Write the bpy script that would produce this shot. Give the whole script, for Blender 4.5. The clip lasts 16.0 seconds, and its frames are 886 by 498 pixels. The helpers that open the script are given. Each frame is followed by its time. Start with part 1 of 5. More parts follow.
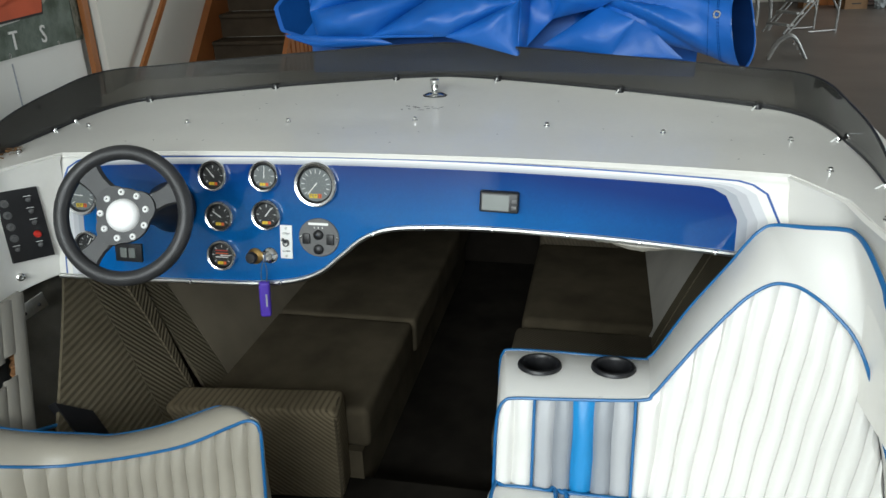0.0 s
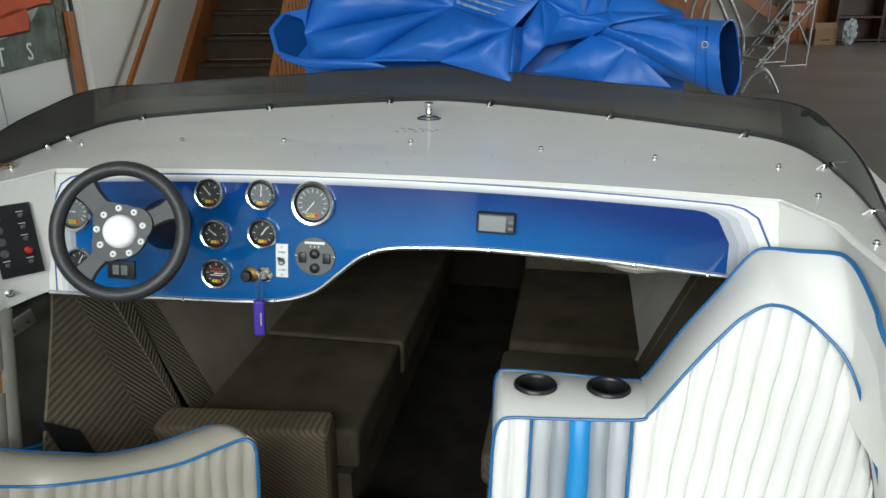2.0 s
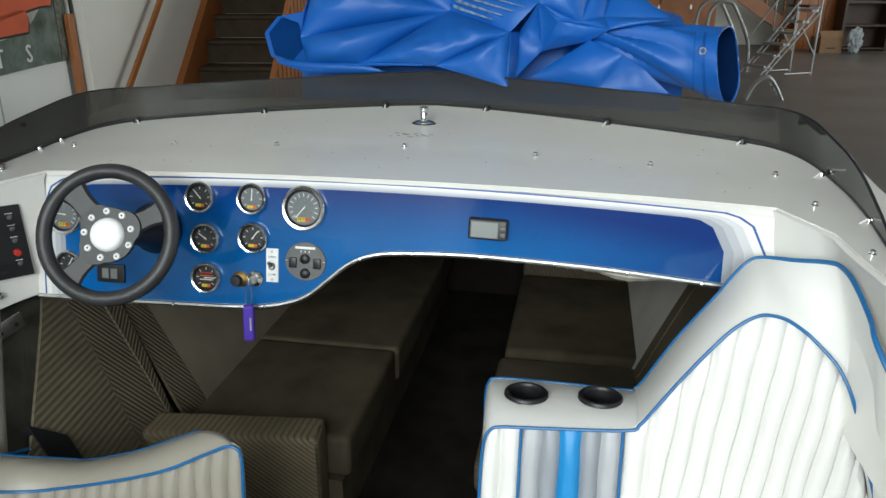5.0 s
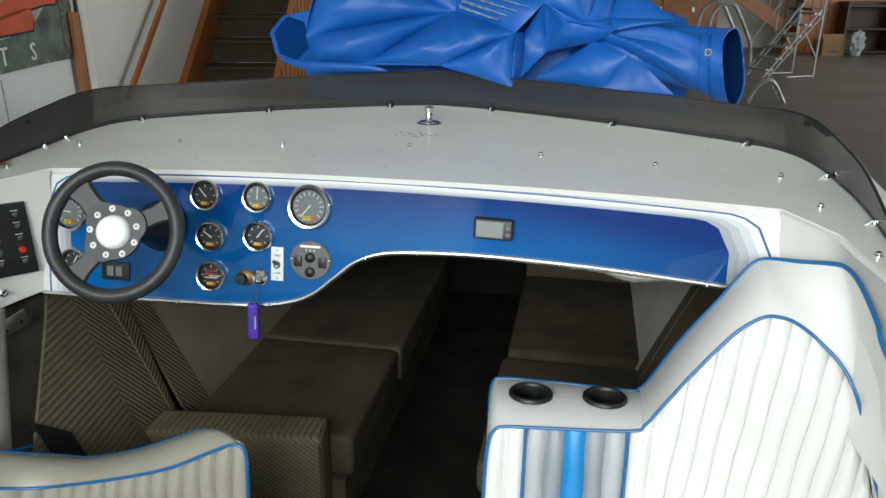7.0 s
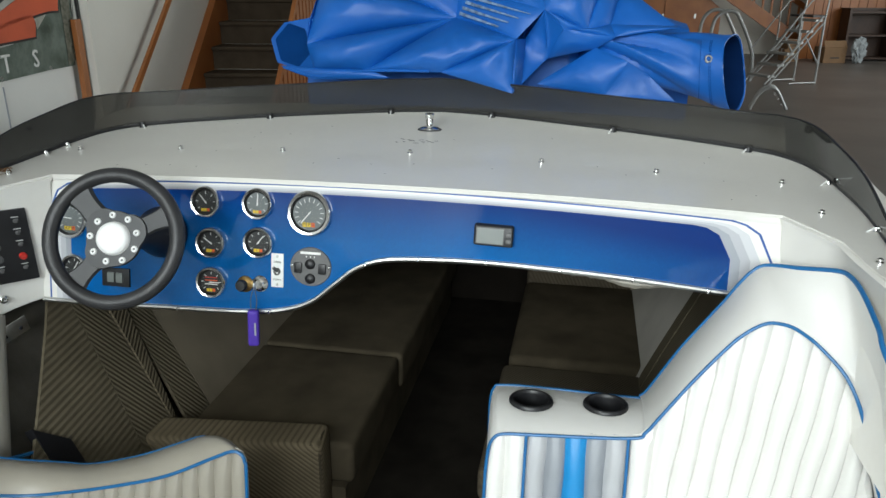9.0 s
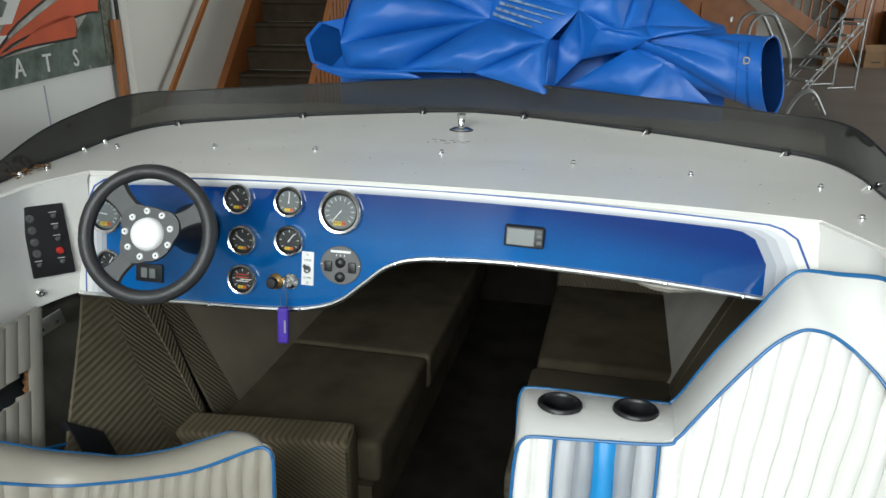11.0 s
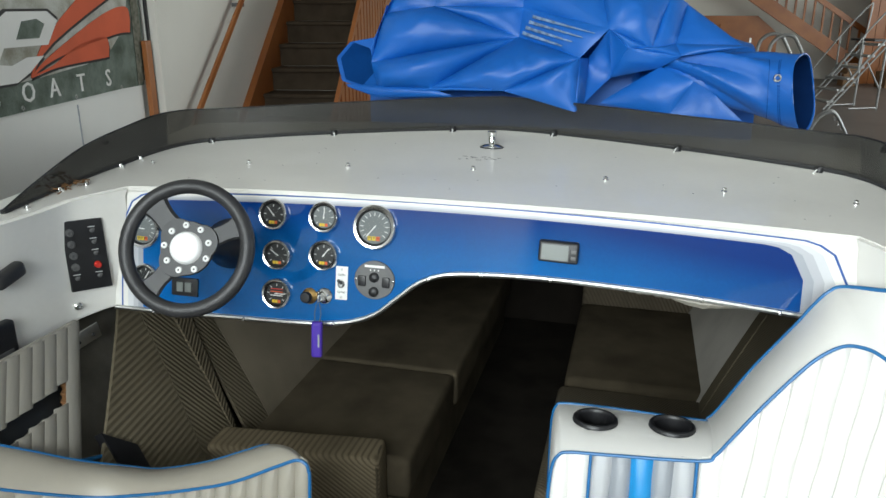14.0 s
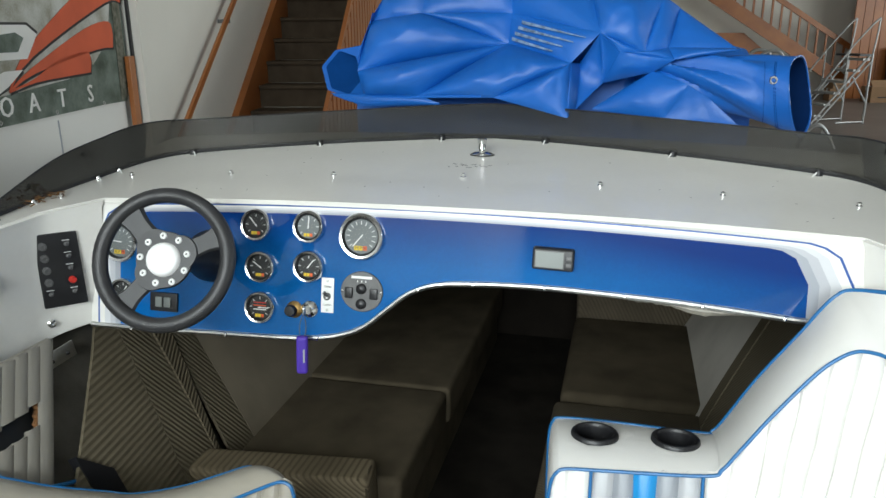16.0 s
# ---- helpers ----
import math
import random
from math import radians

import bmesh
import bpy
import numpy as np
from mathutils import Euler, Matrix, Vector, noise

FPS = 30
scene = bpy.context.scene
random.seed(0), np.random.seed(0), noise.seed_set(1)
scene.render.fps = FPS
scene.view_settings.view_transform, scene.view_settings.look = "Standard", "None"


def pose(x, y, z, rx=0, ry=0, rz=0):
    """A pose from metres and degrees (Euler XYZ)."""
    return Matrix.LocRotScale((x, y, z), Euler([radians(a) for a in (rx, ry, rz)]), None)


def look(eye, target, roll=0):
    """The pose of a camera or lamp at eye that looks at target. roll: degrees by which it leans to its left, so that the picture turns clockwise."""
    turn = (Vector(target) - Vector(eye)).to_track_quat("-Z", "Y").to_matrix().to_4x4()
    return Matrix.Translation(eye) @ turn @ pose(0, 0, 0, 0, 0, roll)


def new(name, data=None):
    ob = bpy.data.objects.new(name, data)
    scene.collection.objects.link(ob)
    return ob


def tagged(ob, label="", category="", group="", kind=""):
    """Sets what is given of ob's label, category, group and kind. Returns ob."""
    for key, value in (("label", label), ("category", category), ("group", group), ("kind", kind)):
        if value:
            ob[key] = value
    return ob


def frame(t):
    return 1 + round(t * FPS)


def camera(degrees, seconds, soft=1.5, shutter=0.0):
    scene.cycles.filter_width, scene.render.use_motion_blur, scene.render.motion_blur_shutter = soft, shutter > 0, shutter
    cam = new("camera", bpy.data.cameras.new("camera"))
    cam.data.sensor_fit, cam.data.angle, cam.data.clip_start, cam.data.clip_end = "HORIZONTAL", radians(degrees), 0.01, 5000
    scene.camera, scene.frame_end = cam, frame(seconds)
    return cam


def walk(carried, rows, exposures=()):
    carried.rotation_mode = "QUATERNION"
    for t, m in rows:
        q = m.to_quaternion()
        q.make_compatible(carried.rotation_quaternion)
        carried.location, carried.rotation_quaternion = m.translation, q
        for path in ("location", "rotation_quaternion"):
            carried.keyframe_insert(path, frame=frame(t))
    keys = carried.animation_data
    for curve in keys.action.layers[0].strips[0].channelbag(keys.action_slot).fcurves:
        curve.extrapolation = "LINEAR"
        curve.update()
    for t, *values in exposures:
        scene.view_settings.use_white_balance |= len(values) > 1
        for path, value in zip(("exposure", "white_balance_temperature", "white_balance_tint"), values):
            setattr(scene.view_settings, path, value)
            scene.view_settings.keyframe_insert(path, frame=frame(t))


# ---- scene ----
cam = camera(61.2, 16.0)
PATH = [
    (0, (0.561, 0.242, 2.115), (0.169, 2.044, 1.343), -1.8),
    (0.5, (0.548, 0.216, 2.11), (0.185, 2.033, 1.358), -1.6),
    (1, (0.538, 0.208, 2.11), (0.192, 2.032, 1.367), -0.9),
    (1.5, (0.522, 0.204, 2.108), (0.178, 2.034, 1.376), -0.5),
    (2, (0.508, 0.21, 2.107), (0.176, 2.051, 1.398), -0.4),
    (2.5, (0.506, 0.221, 2.106), (0.178, 2.065, 1.406), -0.4),
    (3, (0.508, 0.227, 2.104), (0.183, 2.075, 1.412), -0.4),
    (3.5, (0.527, 0.233, 2.098), (0.195, 2.08, 1.405), -0.3),
    (4, (0.546, 0.244, 2.103), (0.202, 2.087, 1.408), -0.2),
    (6.5, (0.524, 0.229, 2.096), (0.183, 2.073, 1.401), 0.2),
    (7, (0.526, 0.234, 2.097), (0.181, 2.078, 1.404), 0.3),
    (7.5, (0.526, 0.233, 2.097), (0.176, 2.078, 1.408), 0.2),
    (8, (0.529, 0.231, 2.097), (0.181, 2.077, 1.413), 0.2),
    (10.5, (0.531, 0.251, 2.091), (0.133, 2.092, 1.42), 0.5),
    (11, (0.528, 0.243, 2.088), (0.099, 2.077, 1.417), 0.3),
    (11.5, (0.529, 0.229, 2.086), (0.102, 2.064, 1.414), 0.2),
    (12, (0.517, 0.219, 2.083), (0.069, 2.051, 1.416), 0.3),
    (12.5, (0.495, 0.218, 2.082), (0.04, 2.052, 1.427), 0.6),
    (13, (0.479, 0.212, 2.081), (0.004, 2.047, 1.445), 0.7),
    (13.5, (0.479, 0.209, 2.079), (-0.002, 2.046, 1.449), 0.5),
    (14, (0.485, 0.216, 2.078), (0.009, 2.057, 1.458), 0.1),
    (14.5, (0.487, 0.224, 2.069), (0.021, 2.07, 1.458), -0.2),
    (15, (0.475, 0.235, 2.062), (0.018, 2.084, 1.452), -0.1),
    (15.5, (0.466, 0.264, 2.042), (0.02, 2.119, 1.44), -0.3),
    (16, (0.471, 0.286, 2.025), (0.014, 2.147, 1.455), -0.4),
]
walk(cam, [(t, look(eye, target, roll)) for t, eye, target, roll in PATH], exposures=[(0.0, 0.02), (8.0, 0.05), (11.0, 0.12), (13.5, 0.23), (16.0, 0.22)])

# ---- light ----
BUILD = pose(0.44, 0.21, 0, 0, 0, 10)      # axes of the hall: the boat is parked 10 degrees askew
FLOOR = -0.30

world = bpy.data.worlds.new("sky")
world.use_nodes = True
scene.world = world
wn = world.node_tree
sky = wn.nodes.new("ShaderNodeTexSky")
sky.sky_type, sky.sun_disc = "NISHITA", False
sky.sun_elevation, sky.sun_rotation = radians(40), radians(200)
bg = wn.nodes["Background"]
bg.inputs["Strength"].default_value = 0.12
wn.links.new(sky.outputs[0], bg.inputs["Color"])


def area(name, m, sx, sy, power, colour):
    d = bpy.data.lights.new(name, "AREA")
    d.shape, d.size, d.size_y, d.energy, d.color = "RECTANGLE", sx, sy, power, colour
    ob = new(name, d)
    ob.matrix_world = m
    return ob


# daylight through unseen high windows behind the boat and in the port wall
area("gate_daylight", BUILD @ pose(-0.7, -5.8, 3.9, 78, 0, -9), 3.4, 2.0, 320, (0.91, 0.985, 0.985))
area("side_window_daylight", BUILD @ pose(-2.2, -3.3, 3.5, 0, -76, 0), 1.5, 4.0, 330, (0.91, 0.985, 0.985))
# added starboard fill that brightens the hall; no window is seen there
area("hall_fill", BUILD @ pose(15.8, 10.0, 2.9, 0, 80, 0), 3.0, 24.0, 1080, (0.92, 0.985, 0.98))
scene.view_settings.exposure = 0.10

# ---- materials ----
MATS = {}


def material(name, colour, rough=0.5, metal=0.0, coat=0.0, var=0.12, scale=6.0, bump=0.0, bscale=120.0, spec=0.5, colour2=None, trans=0.0, sheen=0.0):
    """Principled material: noise at two scales tints the base colour, fine noise gives relief."""
    m = bpy.data.materials.new(name)
    m.use_nodes = True
    nt = m.node_tree
    b = nt.nodes["Principled BSDF"]
    b.inputs["Roughness"].default_value = rough
    b.inputs["Metallic"].default_value = metal
    b.inputs["Coat Weight"].default_value = coat
    b.inputs["Coat Roughness"].default_value = 0.04
    b.inputs["Specular IOR Level"].default_value = spec
    b.inputs["Transmission Weight"].default_value = trans
    b.inputs["Sheen Weight"].default_value = sheen
    tc = nt.nodes.new("ShaderNodeTexCoord")
    n1 = nt.nodes.new("ShaderNodeTexNoise")
    n1.inputs["Scale"].default_value, n1.inputs["Detail"].default_value = scale, 6
    n2 = nt.nodes.new("ShaderNodeTexNoise")
    n2.inputs["Scale"].default_value, n2.inputs["Detail"].default_value = bscale, 3
    nt.links.new(tc.outputs["Object"], n1.inputs["Vector"])
    nt.links.new(tc.outputs["Object"], n2.inputs["Vector"])
    mix = nt.nodes.new("ShaderNodeMix")
    mix.data_type = "RGBA"
    c2 = colour2 or tuple(c * (1 - var) for c in colour)
    mix.inputs["A"].default_value = (*colour, 1)
    mix.inputs["B"].default_value = (*c2, 1)
    ramp = nt.nodes.new("ShaderNodeMapRange")
    ramp.inputs["From Min"].default_value, ramp.inputs["From Max"].default_value = 0.35, 0.7
    add = nt.nodes.new("ShaderNodeMath")
    add.operation = "MULTIPLY_ADD"
    add.inputs[1].default_value = 0.25
    nt.links.new(n2.outputs["Fac"], add.inputs[0])
    nt.links.new(n1.outputs["Fac"], add.inputs[2])
    sub = nt.nodes.new("ShaderNodeMath")
    sub.operation = "SUBTRACT"
    sub.inputs[1].default_value = 0.125
    nt.links.new(add.outputs[0], sub.inputs[0])
    nt.links.new(sub.outputs[0], ramp.inputs["Value"])
    nt.links.new(ramp.outputs["Result"], mix.inputs["Factor"])
    nt.links.new(mix.outputs["Result"], b.inputs["Base Color"])
    if bump:
        bp = nt.nodes.new("ShaderNodeBump")
        bp.inputs["Strength"].default_value, bp.inputs["Distance"].default_value = bump, 0.004
        nt.links.new(n2.outputs["Fac"], bp.inputs["Height"])
        nt.links.new(bp.outputs["Normal"], b.inputs["Normal"])
    MATS[name] = m
    return m


def ribbed(name, colour, dark, direction, period=0.0115):
    """Corduroy upholstery: soft ribs across one direction, with worn patches."""
    m = material(name, colour, 0.95, var=0.35, scale=4.0, bump=0.3, bscale=400.0, spec=0.06, sheen=0.0)
    nt = m.node_tree
    b = nt.nodes["Principled BSDF"]
    tc = nt.nodes["Texture Coordinate"]
    dot = nt.nodes.new("ShaderNodeVectorMath")
    dot.operation = "DOT_PRODUCT"
    dot.inputs[1].default_value = direction
    nt.links.new(tc.outputs["Object"], dot.inputs[0])
    k = nt.nodes.new("ShaderNodeMath")
    k.operation = "MULTIPLY"
    k.inputs[1].default_value = 2 * math.pi / period
    nt.links.new(dot.outputs["Value"], k.inputs[0])
    s = nt.nodes.new("ShaderNodeMath")
    s.operation = "SINE"
    nt.links.new(k.outputs[0], s.inputs[0])
    r = nt.nodes.new("ShaderNodeMapRange")
    r.inputs["From Min"].default_value, r.inputs["From Max"].default_value = -1.0, 0.2
    nt.links.new(s.outputs[0], r.inputs["Value"])
    base = b.inputs["Base Color"].links[0].from_socket
    mix = nt.nodes.new("ShaderNodeMix")
    mix.data_type = "RGBA"
    mix.inputs["A"].default_value = (*dark, 1)
    nt.links.new(r.outputs["Result"], mix.inputs["Factor"])
    nt.links.new(base, mix.inputs["B"])
    nt.links.new(mix.outputs["Result"], b.inputs["Base Color"])
    bp = nt.nodes.new("ShaderNodeBump")
    bp.inputs["Strength"].default_value, bp.inputs["Distance"].default_value = 0.4, 0.003
    nt.links.new(s.outputs[0], bp.inputs["Height"])
    nt.links.new(bp.outputs["Normal"], b.inputs["Normal"])
    return m


GEL = material("gelcoat_cream", (0.80, 0.785, 0.74), 0.32, coat=0.2, var=0.07, scale=2.5, bump=0.02, bscale=60)
VINYL = material("vinyl_white", (0.74, 0.73, 0.70), 0.42, var=0.05, scale=5, bump=0.08, bscale=350)
# side panel and helm seat vinyl: port-side shade is mixed into these colours
VINYL_SIDE_SHADED = material("vinyl_side_shaded", (0.30, 0.28, 0.24), 0.42, var=0.12, scale=5, bump=0.08, bscale=350)
VINYL_CREAM_SHADED = material("vinyl_cream_shaded", (0.345, 0.318, 0.265), 0.42, var=0.12, scale=4, bump=0.08, bscale=350)
VINYL_GREY = material("vinyl_grey", (0.42, 0.43, 0.45), 0.42, var=0.08, bump=0.08, bscale=350)
VINYL_DARK = material("vinyl_mid_grey", (0.27, 0.29, 0.32), 0.42, var=0.08, bump=0.08, bscale=350)
VINYL_BLUE = material("vinyl_blue", (0.010, 0.24, 0.56), 0.4, var=0.1, bump=0.08, bscale=350)
PIPING = material("piping_blue", (0.008, 0.13, 0.34), 0.4, var=0.15, scale=12)
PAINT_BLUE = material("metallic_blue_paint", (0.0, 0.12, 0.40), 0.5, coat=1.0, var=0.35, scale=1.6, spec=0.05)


def blue_fade(m, dark):
    """Fades from deep blue along the top and starboard end to bright blue below."""
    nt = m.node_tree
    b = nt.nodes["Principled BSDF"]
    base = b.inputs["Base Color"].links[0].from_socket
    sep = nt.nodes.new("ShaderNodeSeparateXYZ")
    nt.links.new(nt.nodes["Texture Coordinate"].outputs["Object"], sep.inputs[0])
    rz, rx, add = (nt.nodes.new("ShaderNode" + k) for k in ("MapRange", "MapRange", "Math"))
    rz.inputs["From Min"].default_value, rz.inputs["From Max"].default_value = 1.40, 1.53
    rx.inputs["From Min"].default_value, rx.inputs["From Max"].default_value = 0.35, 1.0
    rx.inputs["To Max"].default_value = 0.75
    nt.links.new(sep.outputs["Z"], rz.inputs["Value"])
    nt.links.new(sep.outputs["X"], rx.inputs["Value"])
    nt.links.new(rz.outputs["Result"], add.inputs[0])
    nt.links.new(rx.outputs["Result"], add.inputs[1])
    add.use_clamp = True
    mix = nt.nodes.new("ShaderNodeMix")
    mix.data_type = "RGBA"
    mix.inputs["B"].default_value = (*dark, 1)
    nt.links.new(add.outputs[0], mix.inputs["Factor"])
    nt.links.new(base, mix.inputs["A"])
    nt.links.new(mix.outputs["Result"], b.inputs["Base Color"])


blue_fade(PAINT_BLUE, (0.001, 0.028, 0.17))
PINSTRIPE = material("pinstripe_blue", (0.02, 0.09, 0.35), 0.3, coat=0.6)
STRIPE_A = material("stripe_pale_grey", (0.62, 0.63, 0.65), 0.28, coat=0.6, var=0.04)
STRIPE_B = material("stripe_grey", (0.47, 0.48, 0.51), 0.28, coat=0.6, var=0.04)
STRIPE_C = material("stripe_silver", (0.34, 0.36, 0.40), 0.28, coat=0.6, var=0.04)
CHROME = material("chrome", (0.80, 0.80, 0.79), 0.12, metal=1.0, var=0.1, scale=40)
BEZEL = material("polished_bezel", (0.74, 0.74, 0.73), 0.2, metal=1.0, var=0.08, scale=40)
ALU = material("aluminium", (0.66, 0.66, 0.64), 0.32, metal=1.0, var=0.2, scale=30)
ALU_DULL = material("dull_aluminium", (0.40, 0.40, 0.39), 0.5, metal=0.8, var=0.2, scale=30)
STEEL_GREY = material("brushed_grey_metal", (0.13, 0.13, 0.13), 0.5, metal=0.3, var=0.15, scale=30)
BLACK = material("black_plastic", (0.014, 0.014, 0.016), 0.4, var=0.3, scale=20, bump=0.1)
RUBBER = material("black_leather_grip", (0.03, 0.03, 0.032), 0.42, var=0.35, scale=14, bump=0.25, bscale=260)
SPOKE = material("black_anodised_spoke", (0.034, 0.035, 0.037), 0.45, metal=0.1, var=0.2, scale=20)
WHITE = material("white_plastic", (0.80, 0.80, 0.78), 0.4, var=0.06)
RED = material("red_plastic", (0.55, 0.03, 0.02), 0.35)
YELLOW = material("yellow_print", (0.75, 0.52, 0.02), 0.5)
ORANGE = material("orange_print", (0.75, 0.12, 0.02), 0.5)
FACE_DARK = material("gauge_black", (0.02, 0.022, 0.022), 0.5)
FACE_SILVER = material("gauge_silver_grey", (0.15, 0.168, 0.168), 0.5, var=0.2)
LCD = material("lcd_grey", (0.20, 0.22, 0.21), 0.3, var=0.06)
PURPLE = material("purple_foam", (0.07, 0.03, 0.36), 0.6, bump=0.1)
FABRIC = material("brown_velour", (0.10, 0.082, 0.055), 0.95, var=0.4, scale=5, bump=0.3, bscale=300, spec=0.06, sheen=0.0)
CARPET = material("dark_carpet", (0.024, 0.021, 0.017), 1.0, var=0.45, scale=7, bump=0.6, bscale=380, spec=0.05)
CARPET_GREY = material("grey_carpet_lining", (0.13, 0.12, 0.10), 1.0, var=0.4, scale=9, bump=0.6, bscale=380, spec=0.05)
RIB_UP = ribbed("rib_rising", (0.165, 0.14, 0.096), (0.122, 0.102, 0.068), (0, -0.10, 0.99), 0.017)
RIB_DOWN = ribbed("rib_falling", (0.158, 0.134, 0.092), (0.116, 0.098, 0.066), (0, 0.86, 0.51), 0.015)
RIB_BAND = ribbed("rib_band", (0.15, 0.125, 0.085), (0.07, 0.058, 0.038), (0, -0.5, 0.86), 0.013)
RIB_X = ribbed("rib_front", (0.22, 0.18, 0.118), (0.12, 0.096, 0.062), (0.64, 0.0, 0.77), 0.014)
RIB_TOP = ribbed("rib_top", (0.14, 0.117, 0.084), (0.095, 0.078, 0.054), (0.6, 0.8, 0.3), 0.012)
TARP = material("blue_polyester_cover", (0.004, 0.115, 0.47), 0.47, var=0.14, scale=3, bump=0.08, bscale=420, spec=0.5)
# cloth blue with the shade inside folds put in; also the stitch thread
TARP_IN = material("cover_shade_and_stitch", (0.003, 0.045, 0.19), 0.8, var=0.2, spec=0.05)
SCUFF = material("scuffed_white_chalk", (0.20, 0.31, 0.50), 0.8, var=0.6, scale=40)
WALL = material("painted_wall", (0.74, 0.72, 0.66), 0.8, var=0.06, scale=1.5, bump=0.05, bscale=80)
WALL_BROWN = material("brown_grey_wall", (0.16, 0.14, 0.12), 0.8, var=0.3, scale=0.8)
WALL_PANEL = material("white_wall_panel", (0.80, 0.80, 0.77), 0.55, var=0.08, scale=1.2)
CEIL = material("ceiling_paint", (0.55, 0.54, 0.52), 0.9, var=0.08, scale=1)
CONCRETE = material("polished_concrete", (0.145, 0.13, 0.115), 0.42, var=0.35, scale=0.7, bump=0.05, bscale=40)
WOOD = material("orange_stained_oak", (0.36, 0.125, 0.03), 0.4, colour2=(0.26, 0.083, 0.02), scale=2, bump=0.06, bscale=60)
WOOD_DARK = material("dark_cabin_wood", (0.016, 0.013, 0.010), 0.8, var=0.3, scale=8, spec=0.1)
STAIR_CARPET = material("brown_stair_carpet", (0.072, 0.054, 0.038), 1.0, var=0.3, scale=8, bump=0.5, bscale=200, spec=0.05)
WALNUT = material("dark_walnut", (0.055, 0.026, 0.014), 0.5, var=0.3, scale=5)
CARDBOARD = material("cardboard", (0.24, 0.14, 0.07), 0.85, var=0.15, scale=4)
BAN_GREEN = material("banner_green_grey", (0.16, 0.20, 0.17), 0.6, colour2=(0.04, 0.06, 0.04), scale=9)
BAN_PALE = material("banner_pale_grey", (0.55, 0.56, 0.53), 0.6, colour2=(0.26, 0.25, 0.19), scale=7)
BAN_MOSS = material("banner_mildew", (0.07, 0.075, 0.05), 0.8, colour2=(0.22, 0.21, 0.17), scale=26)
BAN_RED = material("banner_red_orange", (0.66, 0.11, 0.04), 0.6, var=0.15, scale=5)
TRAILER = material("galvanised_steel", (0.35, 0.36, 0.37), 0.5, metal=0.7, var=0.25, scale=10)
HULLM = material("hull_gelcoat_white", (0.74, 0.74, 0.72), 0.25, coat=0.4, var=0.05)


def tint(name, colour, rough, alpha, grey_film=0.0):
    """Clear plastic or glass that lets most light straight through."""
    m = bpy.data.materials.new(name)
    m.use_nodes = True
    nt = m.node_tree
    nt.nodes.remove(nt.nodes["Principled BSDF"])
    t, g, mx, f = (nt.nodes.new("ShaderNode" + k) for k in ("BsdfTransparent", "BsdfGlossy", "MixShader", "Fresnel"))
    t.inputs["Color"].default_value = (*colour, 1)
    g.inputs["Roughness"].default_value = rough
    f.inputs["IOR"].default_value = alpha
    nt.links.new(f.outputs[0], mx.inputs[0])
    nt.links.new(t.outputs[0], mx.inputs[1])
    nt.links.new(g.outputs[0], mx.inputs[2])
    # a thin grey diffuse film, uneven
    dm, df, nz, ml = (nt.nodes.new("ShaderNode" + k) for k in ("MixShader", "BsdfDiffuse", "TexNoise", "Math"))
    df.inputs["Color"].default_value = (0.56, 0.56, 0.52, 1)
    nz.inputs["Scale"].default_value = 3.0
    ml.operation = "MULTIPLY"
    ml.inputs[1].default_value = 2 * grey_film
    nt.links.new(nz.outputs[0], ml.inputs[0])
    nt.links.new(ml.outputs[0], dm.inputs[0])
    nt.links.new(mx.outputs[0], dm.inputs[1])
    nt.links.new(df.outputs[0], dm.inputs[2])
    nt.links.new(dm.outputs[0], nt.nodes["Material Output"].inputs["Surface"])
    return m


SMOKED = tint("smoked_acrylic", (0.33, 0.318, 0.295), 0.05, 1.49, 0.035)
CLEAR = tint("clear_glass", (0.95, 0.95, 0.95), 0.02, 1.18)

# ---- shape helpers ----


def part(name, bm, mat, parent=None, label="", smooth=True):
    """Links a bmesh as one mesh object, under a thing or part if one is given."""
    me = bpy.data.meshes.new(name)
    bmesh.ops.recalc_face_normals(bm, faces=bm.faces)
    for f in bm.faces:
        f.smooth = smooth
    bm.to_mesh(me)
    bm.free()
    me.materials.append(mat)
    if smooth:
        me.set_sharp_from_angle(angle=radians(38))
    ob = new(name, me)
    if parent is not None:
        ob.parent = parent
        ob.matrix_parent_inverse = parent.matrix_world.inverted()
    if label:
        ob["label"] = label
    return ob


def thing(name, label, category, group="", kind="", at=(0, 0, 0)):
    ob = new(name)
    ob.location = at
    ob.empty_display_size = 0.05
    ob.matrix_world = Matrix.Translation(at)
    return tagged(ob, label, category, group, kind)


def moved(bm, m):
    bmesh.ops.transform(bm, matrix=m, verts=bm.verts)
    return bm


def box(x0, x1, y0, y1, z0, z1, bevel=0.0, seg=2):
    bm = bmesh.new()
    bmesh.ops.create_cube(bm, size=1.0)
    moved(bm, Matrix.Translation(((x0 + x1) / 2, (y0 + y1) / 2, (z0 + z1) / 2)) @ Matrix.Diagonal((x1 - x0, y1 - y0, z1 - z0, 1)))
    if bevel:
        bmesh.ops.bevel(bm, geom=bm.edges[:], offset=bevel, segments=seg, affect="EDGES", profile=0.6)
    return bm


def joined(*bms):
    out = bmesh.new()
    for b in bms:
        me = bpy.data.meshes.new("tmp")
        b.to_mesh(me)
        out.from_mesh(me)
        b.free()
        bpy.data.meshes.remove(me)
    return out


